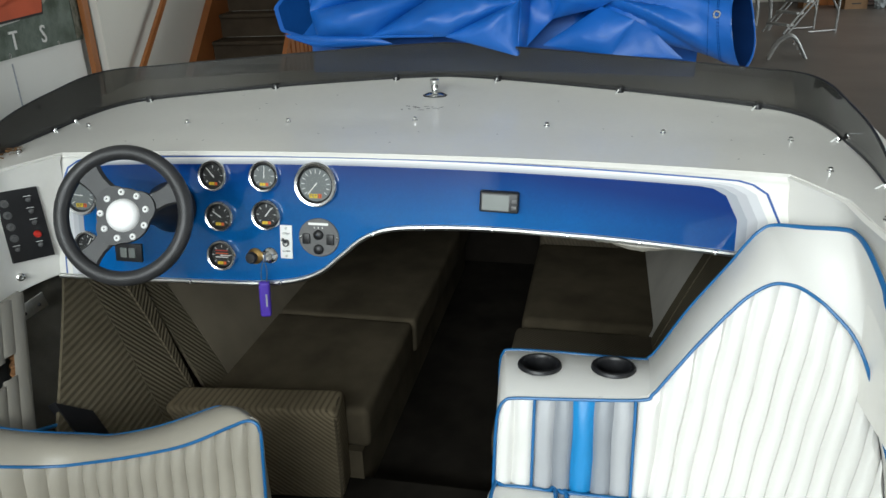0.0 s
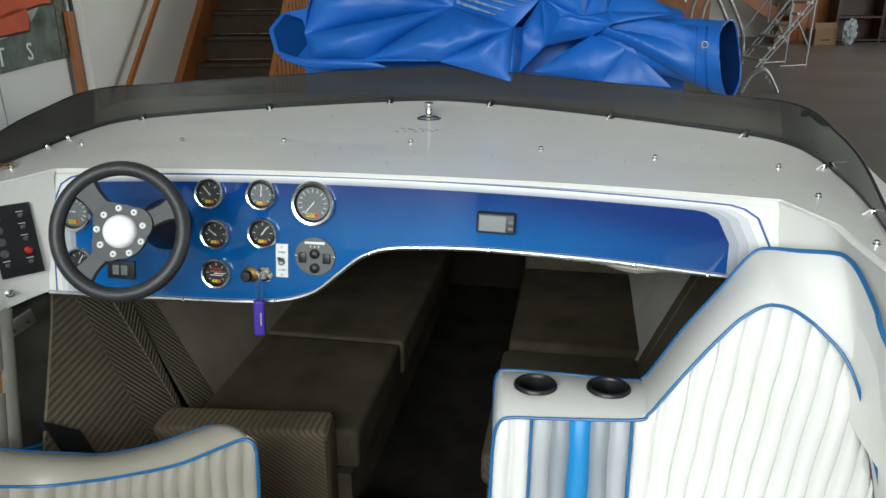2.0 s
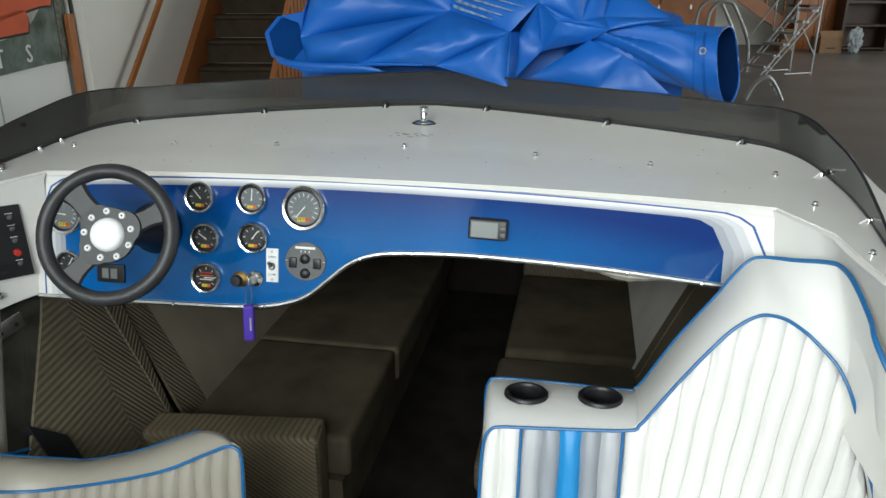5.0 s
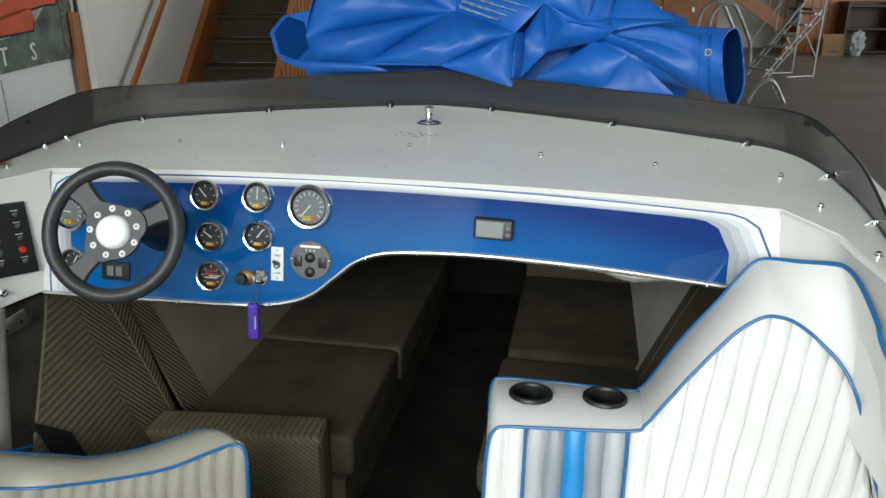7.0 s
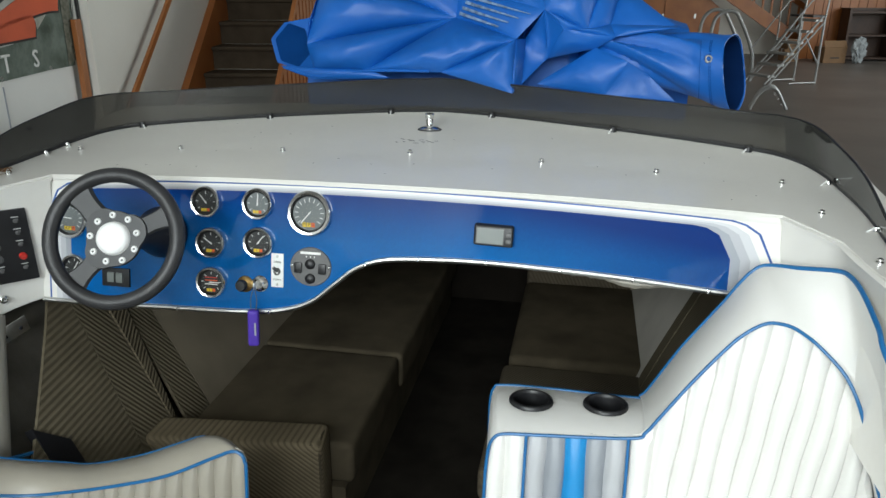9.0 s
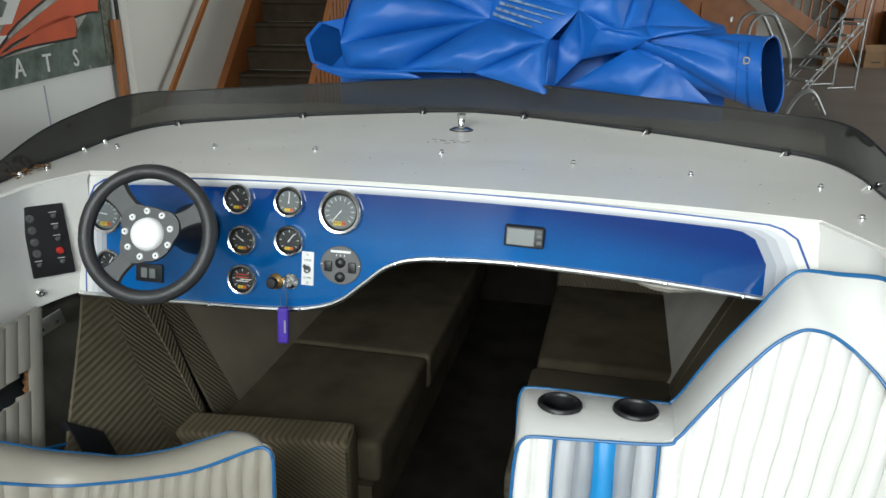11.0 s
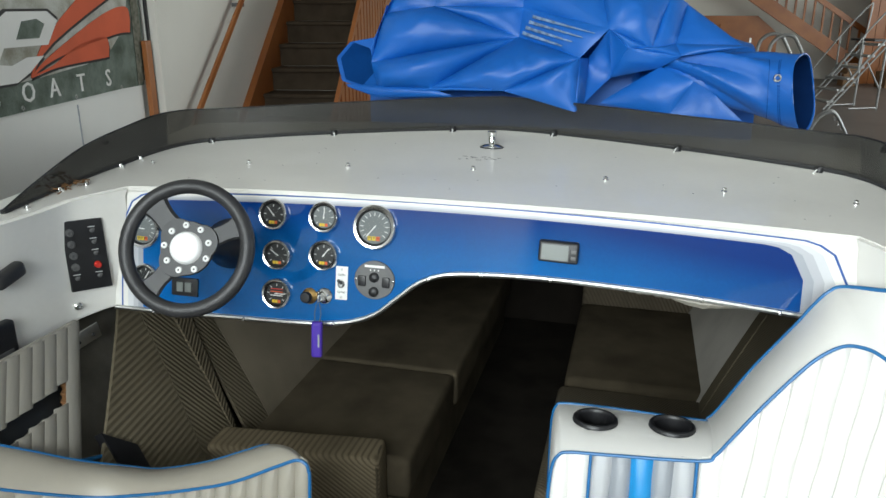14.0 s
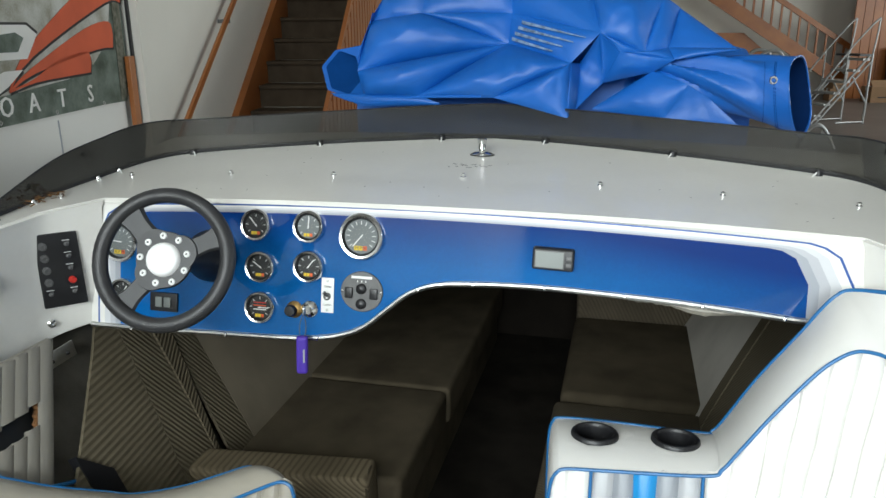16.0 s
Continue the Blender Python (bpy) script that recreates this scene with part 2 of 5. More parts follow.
def prism(poly, depth, m=Matrix(), bevel=0.0):
    """A polygon in local x, z extruded towards local -y by depth."""
    bm = bmesh.new()
    a = [bm.verts.new((x, 0, z)) for x, z in poly]
    b = [bm.verts.new((x, -depth, z)) for x, z in poly]
    bm.faces.new(a)
    front = bm.faces.new(b[::-1])
    n = len(poly)
    for i in range(n):
        bm.faces.new((a[i], b[i], b[(i + 1) % n], a[(i + 1) % n]))
    if bevel:
        bmesh.ops.bevel(bm, geom=list(front.edges), offset=bevel, segments=2, affect="EDGES")
    return moved(bm, m)


def spline(pts, per=6, closed=False):
    """Catmull-Rom points through pts."""
    P = [Vector(p) for p in pts]
    n = len(P)
    out = []
    for i in range(n if closed else n - 1):
        p0, p1, p2, p3 = (P[(i + k) % n] if closed else P[min(max(i + k, 0), n - 1)] for k in (-1, 0, 1, 2))
        for j in range(per):
            t = j / per
            out.append(0.5 * (2 * p1 + (p2 - p0) * t + (2 * p0 - 5 * p1 + 4 * p2 - p3) * t * t + (3 * p1 - p0 - 3 * p2 + p3) * t ** 3))
    if not closed:
        out.append(P[-1])
    return out


def tube(pts, r, seg=8, closed=False):
    bm = bmesh.new()
    P = [Vector(p) for p in pts]
    n = len(P)
    rings = []
    up = Vector((0.05, 0.12, 1)).normalized()
    for i, p in enumerate(P):
        a, b = (P[i - 1] if (i or closed) else p), (P[(i + 1) % n] if (i < n - 1 or closed) else p)
        d = (b - a).normalized()
        s = d.cross(up)
        if s.length < 0.05:
            s = d.cross(Vector((1, 0, 0)))
        s.normalize()
        w = s.cross(d)
        rings.append([bm.verts.new(p + r * (math.cos(q) * s + math.sin(q) * w)) for q in (2 * math.pi * k / seg for k in range(seg))])
    for i in range(n if closed else n - 1):
        A, B = rings[i], rings[(i + 1) % n]
        for k in range(seg):
            bm.faces.new((A[k], A[(k + 1) % seg], B[(k + 1) % seg], B[k]))
    if not closed:
        bm.faces.new(rings[0][::-1])
        bm.faces.new(rings[-1])
    return bm


def loft(rows, close=False):
    bm = bmesh.new()
    V = [[bm.verts.new(p) for p in row] for row in rows]
    for a, b in zip(V, V[1:]):
        m = len(a)
        for i in range(m if close else m - 1):
            j = (i + 1) % m
            bm.faces.new((a[i], a[j], b[j], b[i]))
    return bm


def thick(bm, t):
    """Gives a sheet a real thickness."""
    bmesh.ops.recalc_face_normals(bm, faces=bm.faces)
    bmesh.ops.solidify(bm, geom=bm.faces[:], thickness=t)
    return bm


def lathe(profile, m=Matrix(), seg=32):
    """Turns (radius, height) pairs round local z."""
    bm = bmesh.new()
    rings = []
    for r, h in profile:
        if r < 1e-5:
            rings.append([bm.verts.new((0, 0, h))])
        else:
            rings.append([bm.verts.new((r * math.cos(2 * math.pi * k / seg), r * math.sin(2 * math.pi * k / seg), h)) for k in range(seg)])
    for A, B in zip(rings, rings[1:]):
        for k in range(seg):
            q = [A[k % len(A)], A[(k + 1) % len(A)], B[(k + 1) % len(B)], B[k % len(B)]]
            q = list(dict.fromkeys(q))
            if len(q) > 2:
                bm.faces.new(q)
    return moved(bm, m)


def words(text, size, m, mat, name, parent, depth=0.0006):
    """Lettering in the built-in font, as a mesh."""
    cu = bpy.data.curves.new("words", "FONT")
    cu.body, cu.size, cu.extrude, cu.align_x, cu.align_y, cu.resolution_u = text, size, depth, "CENTER", "CENTER", 2
    ob = bpy.data.objects.new("words", cu)
    scene.collection.objects.link(ob)
    me = bpy.data.meshes.new_from_object(ob.evaluated_get(bpy.context.evaluated_depsgraph_get()))
    bpy.data.objects.remove(ob)
    bm = bmesh.new()
    bm.from_mesh(me)
    bpy.data.meshes.remove(me)
    moved(bm, m)
    return part(name, bm, mat, parent, smooth=False)


# ---- hall ----
def hall(bm):
    return moved(bm, BUILD)


tagged(part("floor", hall(box(-9, 18, -14, 32, FLOOR - 0.2, FLOOR)), CONCRETE), "polished brown-grey concrete showroom floor", "floor", kind="structure")
tagged(part("ceiling", hall(box(-9, 17, -6, 32, 5.2, 5.4)), CEIL), "plain off-white showroom ceiling", "ceiling", kind="structure")
tagged(part("wall_banner", hall(joined(box(-2.45, -2.25, -1.2, 4.69, FLOOR, 5.2), box(-2.45, -2.25, -6, -5.4, FLOOR, 5.2), box(-2.45, -2.25, -5.4, -1.2, FLOOR, 2.7), box(-2.45, -2.25, -5.4, -1.2, 4.2, 5.2))), WALL_PANEL), "white panelled wall behind the banner", "wall", kind="structure")
tagged(part("wall_stair", hall(box(-2.40, -2.15, 4.79, 32, FLOOR, 5.2)), WALL), "cream painted wall beside the stairs", "wall", kind="structure")
tagged(part("wall_far", hall(box(-2.15, 17, 27, 27.25, FLOOR, 5.2)), WALL), "off-white painted far wall of the hall", "wall", kind="structure")
# unseen side wall, opened along its length for the added fill lamp
tagged(part("wall_right", hall(joined(box(16, 16.2, -6, 27, FLOOR, 1.3), box(16, 16.2, -6, 27, 4.5, 5.2), box(16, 16.2, 22.5, 27, 1.3, 4.5), box(16, 16.2, -6, -3.5, 1.3, 4.5))), WALL), "unseen off-white side wall with an opening added for the fill lamp", "wall", kind="structure")
# unseen rear wall, coloured dark so the dashboard reflects less white
tagged(part("wall_gate", hall(joined(box(-2.45, -3.2 + 0.8, -6.2, -6, FLOOR, 5.2), box(6.4, 16, -6.2, -6, FLOOR, 5.2), box(-2.4, 6.4, -6.2, -6, 4.9, 5.2), box(-2.4, 6.4, -6.2, -6, FLOOR, 2.7))), WALL_BROWN), "unseen rear wall, kept dark for the dashboard reflection, with high openings", "wall", kind="structure")

# ---- boat ----
boat = thing("motorboat", "white sports cuddy motorboat with a blue dashboard on a trailer", "boat", at=(0, 0, FLOOR))


def half_beam(y):
    return 1.36 if y < 2.4 else 1.36 * max(0.02, 1 - ((y - 2.4) / 3.6) ** 2) ** 0.55


def deck_z(x, y):
    """Cambered deck with a soft knuckle along the line of the snap studs."""
    f = y - (2.50 - 0.045 * min(1.0, abs(x) / 0.7))
    rise = 0.05 * min(f, 0.0) + 0.095 * min(max(f, 0.0), 0.55) - 0.15 * max(0.0, y - 3.1)
    return 1.5805 + rise - 0.024 * x * x * (1 if y < 3.4 else max(0.2, 1 - (y - 3.4) / 3))


def inner_x(y):
    """Inner edge of the side deck at y, aft of the dashboard."""
    return float(np.interp(y, (1.2, 1.72, 2.02, 2.17), (1.18, 1.168, 1.135, 1.035)))


rows = []
for i in range(37):                                  # fore deck, from the brow to the bow
    y = 2.17 + 0.045 * i if i < 20 else 3.025 + (5.95 - 3.025) * ((i - 19) / 17) ** 1.2
    rows.append([(x, y, deck_z(x, y)) for x in (half_beam(y) * k / 20 for k in range(-20, 21))])
bm = loft(rows)
for s in (-1, 1):
    strip = []
    for i in range(30):
        y = 2.17 - 3.45 * (i / 29) ** 2.2
        xi, xo = inner_x(y), half_beam(y)
        strip.append([(s * (xi + (xo - xi) * k / 5), y, deck_z(xi + (xo - xi) * k / 5, max(y, 1.9))) for k in range(6)])
    bm = joined(bm, loft(strip))
bmesh.ops.remove_doubles(bm, verts=bm.verts, dist=0.0005)
part("deck", thick(bm, 0.012), GEL, boat, "cream gelcoat deck with scuffs")

hull_rows = []
for i in range(41):
    y = -1.3 + 7.26 * i / 40
    b = half_beam(y)
    keel = -0.02 + 1.2 * max(0, (y - 4.3) / 1.7) ** 2.2
    zt = deck_z(b, max(y, 1.9)) - 0.004
    prof = [(0, keel), (0.55 * b, keel + 0.10 * b + 0.02), (0.86 * b, keel + 0.3 * b * 0.8), (0.95 * b, 0.45 * zt + 0.55 * (keel + 0.25 * b)), (1.0 * b, zt)]
    hull_rows.append([(-x, y, min(z, zt)) for x, z in prof[::-1]] + [(x, y, min(z, zt)) for x, z in prof[1:]])
part("hull", thick(loft(hull_rows), 0.02), HULLM, boat, "white gelcoat planing hull")
part("transom", box(-1.33, 1.33, -1.33, -1.28, 0.1, 1.42), HULLM, boat)

# dashboard: flat board that leans back, in local x and z of DASH
DASH = Matrix.Translation((0, 2.145, 1.42)) @ Matrix(((1, 0, 0, 0), (0, 1, 0.2, 0), (0, 0, 1, 0), (0, 0, 0, 1)))


def on_dash(x, z, off=0.0):
    return DASH @ Matrix.Translation((x, -off, z - 1.42))


def top_line(x, drop):
    return 1.553 - drop - 0.030 * x * x - 0.004 * x


LIP = [(-1.07, 1.166), (-0.85, 1.168), (-0.69, 1.173), (-0.43, 1.180), (-0.30, 1.194), (-0.21, 1.225), (-0.14, 1.28), (-0.08, 1.328), (-0.01, 1.356), (0.09, 1.367), (0.27, 1.372), (0.48, 1.366), (0.66, 1.357), (0.914, 1.337), (1.06, 1.325)]
lip = [(p.x, p.y) for p in spline([(x, z, 0) for x, z in LIP], 5)]


def lip_at(x):
    return float(np.interp(x, [p[0] for p in lip], [p[1] for p in lip]))


def dash_outline(xl, xr, drop, corner, rise=0.0):
    """Closed outline from the lip up to the top line, with rounded upper corners."""
    low = [(x, lip_at(x) + rise) for x in np.linspace(xl, xr, 50)]
    top = []
    for x in np.linspace(xr, xl, 60):
        d = min(x - xl, xr - x)
        k = max(0.0, 1 - d / corner)
        top.append((x, top_line(x, drop) - corner * 0.85 * (1 - (1 - k * k) ** 0.5)))
    return [(float(x), float(z) - 1.42) for x, z in low + top]


dash = part("dashboard", prism(dash_outline(-1.075, 1.065, -0.008, 0.03), 0.02, DASH @ Matrix.Translation((0, 0.02, 0))), GEL, boat, "cream gelcoat dashboard moulding")
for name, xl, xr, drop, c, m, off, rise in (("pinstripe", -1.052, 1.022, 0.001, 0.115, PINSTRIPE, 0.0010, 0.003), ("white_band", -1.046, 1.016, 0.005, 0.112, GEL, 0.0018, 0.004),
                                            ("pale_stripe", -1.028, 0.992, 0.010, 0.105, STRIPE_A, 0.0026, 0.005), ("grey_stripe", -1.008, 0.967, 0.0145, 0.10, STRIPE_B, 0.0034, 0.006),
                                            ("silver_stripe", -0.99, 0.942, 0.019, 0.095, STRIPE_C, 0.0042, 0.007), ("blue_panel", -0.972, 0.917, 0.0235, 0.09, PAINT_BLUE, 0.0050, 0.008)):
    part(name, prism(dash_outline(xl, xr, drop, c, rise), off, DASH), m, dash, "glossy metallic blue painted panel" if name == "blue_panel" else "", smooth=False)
trim_pts = [DASH @ Vector((x, -0.006, z - 1.42)) for x, z in lip if x < 1.03]
part("lip_trim", tube(trim_pts, 0.0075), ALU, dash, "thin bright metal edge trim")
# rounded brow between the deck and the dashboard
brow = []
for x in np.linspace(-1.035, 1.035, 41):
    zt, ze = deck_z(x, 2.17), top_line(x, -0.012)
    y1 = 2.145 + 0.2 * (ze - 1.42) - 0.003
    brow.append([(x, 2.17 + 0.004, zt), (x, 2.168, zt - 0.003), (x, min(y1, 2.163) - 0.001, zt - 0.011), (x, y1 - 0.002, ze - 0.012)])
part("brow", loft(brow), GEL, dash)


def side_wall(s):
    rows = []
    for i in range(34):
        y = 2.165 - 3.42 * (i / 33) ** 2.2
        xi = inner_x(y)
        zt = deck_z(xi, max(y, 1.9)) - 0.002
        zb = 1.165 - 0.06 * min(1, max(0, (2.1 - y) / 0.35))
        rows.append([(s * (xi - 0.004), y, zt), (s * (xi + 0.004), y - 0.004, zt - 0.02), (s * (xi + 0.012), y - 0.01, (zt + zb) / 2), (s * (xi + 0.02), y - 0.015, zb)])
    return rows


for s in (-1, 1):
    part("side_coaming", thick(loft(side_wall(s)), 0.012), GEL, boat)
    part("coaming_trim", tube([Vector(r[-1]) for r in side_wall(s)], 0.007), ALU, boat, "thin bright metal edge trim")

# cockpit sole, cabin sole, linings
part("cockpit_sole", box(-1.0, 1.0, -1.28, 2.33, 0.28, 0.30), CARPET, boat, "dark brown cockpit carpet")
part("cabin_sole", box(-0.9, 0.9, 2.33, 4.6, 0.20, 0.22), CARPET, boat, "dark cabin carpet")
part("forward_bulkhead", box(-1.0, 1.0, 4.5, 4.54, 0.2, 1.3), WOOD_DARK, boat)


def hull_lining(s, y0, y1, z0, z1, off, mat, name, slant=0.55, parent=None, puff=None):
    """Padded panel on the sloping hull side between y0 and y1, which may lean with the height."""
    a = y0 if callable(y0) else lambda z: y0
    b = y1 if callable(y1) else lambda z: y1
    rows = []
    for i in range(9):
        row = []
        for j in range(9):
            z = z0 + (z1 - z0) * j / 8
            p = 1.0 if puff == "flat" else math.sin(math.pi * j / 8) ** 0.4 if puff is None else math.sin(math.pi * i / 8) ** 0.6
            row.append((s * (0.85 + (0.085 if s > 0 else 0.0) + slant * (z - 0.65) - off * p), a(z) + (b(z) - a(z)) * i / 8, z))
        rows.append(row)
    return part(name, thick(loft(rows), 0.012), mat, parent or boat)


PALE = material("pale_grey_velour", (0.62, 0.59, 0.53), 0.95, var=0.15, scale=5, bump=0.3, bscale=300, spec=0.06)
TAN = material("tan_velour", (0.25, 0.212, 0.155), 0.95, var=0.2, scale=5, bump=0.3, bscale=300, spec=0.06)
for s in (-1, 1):
    hull_lining(s, -1.25 if s < 0 else 2.1, 4.5, 0.25, 1.13, -0.06, CARPET_GREY, "side_lining", puff="flat")
    if s < 0:
        hull_lining(s, lambda z: 2.384 + 0.10 * (z - 0.954), lambda z: 2.50 + 0.02 * (z - 0.9), 0.50, 1.34, 0.015, RIB_DOWN, "side_cushion")
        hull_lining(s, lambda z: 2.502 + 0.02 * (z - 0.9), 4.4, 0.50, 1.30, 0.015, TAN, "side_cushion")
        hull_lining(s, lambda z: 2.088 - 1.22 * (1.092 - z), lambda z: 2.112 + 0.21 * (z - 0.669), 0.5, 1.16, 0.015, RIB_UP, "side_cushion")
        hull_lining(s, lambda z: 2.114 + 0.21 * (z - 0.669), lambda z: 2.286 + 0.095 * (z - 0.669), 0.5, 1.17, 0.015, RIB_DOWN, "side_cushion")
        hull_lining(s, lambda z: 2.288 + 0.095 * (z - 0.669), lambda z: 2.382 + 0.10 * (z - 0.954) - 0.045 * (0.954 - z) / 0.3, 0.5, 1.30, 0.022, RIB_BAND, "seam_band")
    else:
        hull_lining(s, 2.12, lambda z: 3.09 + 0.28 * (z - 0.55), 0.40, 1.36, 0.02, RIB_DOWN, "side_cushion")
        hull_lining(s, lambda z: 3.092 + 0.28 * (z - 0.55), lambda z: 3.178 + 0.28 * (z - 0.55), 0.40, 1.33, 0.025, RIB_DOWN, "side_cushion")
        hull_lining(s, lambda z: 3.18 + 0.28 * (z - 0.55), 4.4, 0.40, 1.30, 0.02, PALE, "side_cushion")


# ---- windshield ----
BASE = [(0.0, 3.008), (0.19, 2.974), (0.63, 2.866), (1.03, 2.765), (1.16, 2.70), (1.225, 2.58), (1.25, 2.40), (1.252, 2.22), (1.235, 2.02), (1.218, 1.87)]
TOPH = [0.127, 0.123, 0.117, 0.120, 0.132, 0.140, 0.130, 0.106, 0.055, 0.010]
LEAN = [0.06, 0.05, 0.035, 0.03, 0.04, 0.05, 0.05, 0.035, 0.015, 0.003]


def shield_rows():
    pts = [(x, y, h) for (x, y), h in zip(BASE, TOPH)]
    right = spline(pts, 5)
    ln = spline([(l, 0, 0) for l in LEAN], 5)
    full = [(-p.x, p.y, p.z, l.x) for p, l in zip(right[:0:-1], ln[:0:-1])] + [(p.x, p.y, p.z, l.x) for p, l in zip(right, ln)]
    rows = []
    for x, y, h, l in full:
        d = Vector((0, 1.6, 0)) - Vector((x, y, 0))
        d.normalize()
        zb = deck_z(x, y) + 0.004
        rows.append([(x + d.x * l * k, y + d.y * l * k, zb + h * k) for k in (0, 0.33, 0.66, 1)])
    return rows


SH = shield_rows()
shield = part("windshield", thick(loft(SH), 0.005), SMOKED, boat, "low smoked acrylic windshield")
shield.visible_shadow = False
part("windshield_gasket", tube([Vector(r[0]) + Vector((0, 0, 0.004)) for r in SH], 0.0085), BLACK, boat, "black rubber base gasket")
part("windshield_edge", tube([Vector(r[-1]) for r in SH], 0.0026), BLACK, boat)


# ---- seats ----
def seat_shell(front, back, yf, yb, name):
    """Upholstered bolster between a front outline and a back outline, both in x, z."""
    F, G = spline([(x, yf(z, x), z) for x, z in front], 6), spline([(x, yb(z, x), z) for x, z in back], 6)
    rows = []
    for f, g in zip(F, G):
        row = []
        for k in range(9):
            t = k / 8
            p = f.lerp(g, t)
            n = 0.022 * math.sin(math.pi * t) ** 0.8
            row.append(p + Vector((0, -0.35 * n, n)))
        rows.append(row)
    return F, G, rows


def pleat(x0, x1, zlow, top, yf, mat, parent, bulge=0.018, lean=lambda x: 0.0):
    """One stuffed pleat that follows the outline above it."""
    def reach(x):
        z = zlow
        while z < top(x + lean(x) * (z - 0.84)) and z < 1.6:
            z += 0.004
        return z
    cols = []
    if reach((x0 + x1) / 2) < zlow + 0.02:
        return
    for k in range(7):
        u = k / 6
        xb = x0 + (x1 - x0) * u
        zt = max(reach(xb), zlow + 0.001)
        col = []
        for j in range(13):
            t = j / 12
            z = zlow + (zt - zlow) * t
            end = min(1.0, (1 - t) * 12 + 0.1)
            wob = 0.0016 * math.sin(z * 31 + xb * 40)
            col.append((xb + lean(xb) * (z - 0.84) + wob, yf(z, xb) - bulge * max(0.0, math.sin(math.pi * u)) ** 0.4 * end + 0.012, z))
        cols.append(col)
    part("pleat", loft(cols), mat, parent)


def curve_top(F):
    """Height of the front outline over x."""
    zs = [p.z for p in F]

    def f(x):
        best = 0.0
        for a, b in zip(F, F[1:]):
            lo, hi = min(a.x, b.x), max(a.x, b.x)
            if lo <= x <= hi and hi - lo > 1e-6:
                t = (x - a.x) / (b.x - a.x)
                best = max(best, a.z + (b.z - a.z) * t)
        return best
    return f


def face_r(z, x=0.0):
    return 1.88 + 0.25 * (z - 1.367)


FR = [(0.340, 0.45), (0.345, 0.872), (0.346, 0.963), (0.351, 1.02), (0.363, 1.045), (0.386, 1.056), (0.468, 1.062), (0.684, 1.078), (0.718, 1.096), (0.749, 1.137), (0.811, 1.221), (0.879, 1.304),
      (0.917, 1.342), (0.956, 1.367), (0.988, 1.371), (1.029, 1.360), (1.089, 1.319), (1.134, 1.272), (1.172, 1.182), (1.201, 1.081), (1.228, 0.985), (1.25, 0.80), (1.26, 0.45)]
BK = [(0.322, 0.45), (0.322, 0.85), (0.322, 0.96), (0.325, 1.01), (0.333, 1.035), (0.35, 1.045), (0.45, 1.049), (0.70, 1.047), (0.722, 1.055), (0.744, 1.083), (0.808, 1.202), (0.872, 1.302),
      (0.90, 1.345), (0.925, 1.388), (0.955, 1.430), (0.985, 1.447), (1.049, 1.464), (1.105, 1.484), (1.121, 1.488), (1.125, 1.482), (1.127, 1.45), (1.131, 1.404), (1.27, 1.15)]


def back_r(z, x=0.0):
    """The back edge leans aft towards the coaming and then runs aft along it."""
    return float(np.interp(x, (0.985, 1.049, 1.118), (2.05, 2.0, 1.93))) if x < 1.118 else float(np.interp(z, (1.15, 1.404, 1.45, 1.482, 1.49), (1.48, 1.63, 1.72, 1.83, 1.93)))


lounge = thing("lounge_seat", "white pleated vinyl lounge seat with blue piping and cup holders", "boat seat", at=(0.8, 1.8, 0.30))
F, G, rows = seat_shell(FR, BK, face_r, back_r, "bolster")
CUPS = ((0.441, 1.927), (0.628, 1.939))
bm = loft(rows)
for n in (2, 2):
    near = [f for f in bm.faces if any((f.calc_center_median().xy - Vector(c)).length < 0.075 for c in CUPS) and f.calc_center_median().z > 1.0]
    bmesh.ops.subdivide_edges(bm, edges=list({e for f in near for e in f.edges}), cuts=n, use_grid_fill=True)
bmesh.ops.delete(bm, geom=[f for f in bm.faces if any((f.calc_center_median().xy - Vector(c)).length < 0.0465 for c in CUPS) and f.calc_center_median().z > 1.0], context="FACES")
part("bolster", bm, VINYL, lounge, "cream-white vinyl bolster")
part("backrest_back", loft([[g, Vector((g.x, g.y + 0.01, 0.42))] for g in G if g.y > 1.94]), VINYL, lounge)
part("front_piping", tube([p - Vector((0, 0.05 * min(1.0, max(0.0, (p.x - 1.07) / 0.08)), 0)) for p in F], 0.0042), PIPING, lounge, "blue vinyl piping")
part("rear_piping", tube(G, 0.0055), PIPING, lounge, "blue vinyl piping")
top_r = curve_top(F)
xs = [0.346, 0.390, 0.440, 0.489, 0.534, 0.585, 0.630, 0.678]
cols = [VINYL, VINYL, VINYL_GREY, VINYL_DARK, VINYL_BLUE, VINYL_DARK, VINYL_GREY]
for a, b, m in zip(xs, xs[1:], cols):
    pleat(a, b, 0.45, top_r, face_r, m, lounge)
fan = lambda x: 0.03 + 0.10 * min(1.0, max(0.0, (x - 0.68) / 0.08)) + 0.05 * min(1.0, max(0.0, (x - 0.76) / 0.25))
for i in range(16):
    a = 0.680 + 0.0435 * i
    pleat(a, a + 0.0435, 0.60, top_r, face_r, VINYL, lounge, lean=fan)
for x in (0.440, 0.680):
    part("divider_piping", tube([(x, face_r(z) - 0.004, z) for z in np.linspace(0.5, top_r(x), 8)], 0.004), PIPING, lounge, "blue vinyl piping")


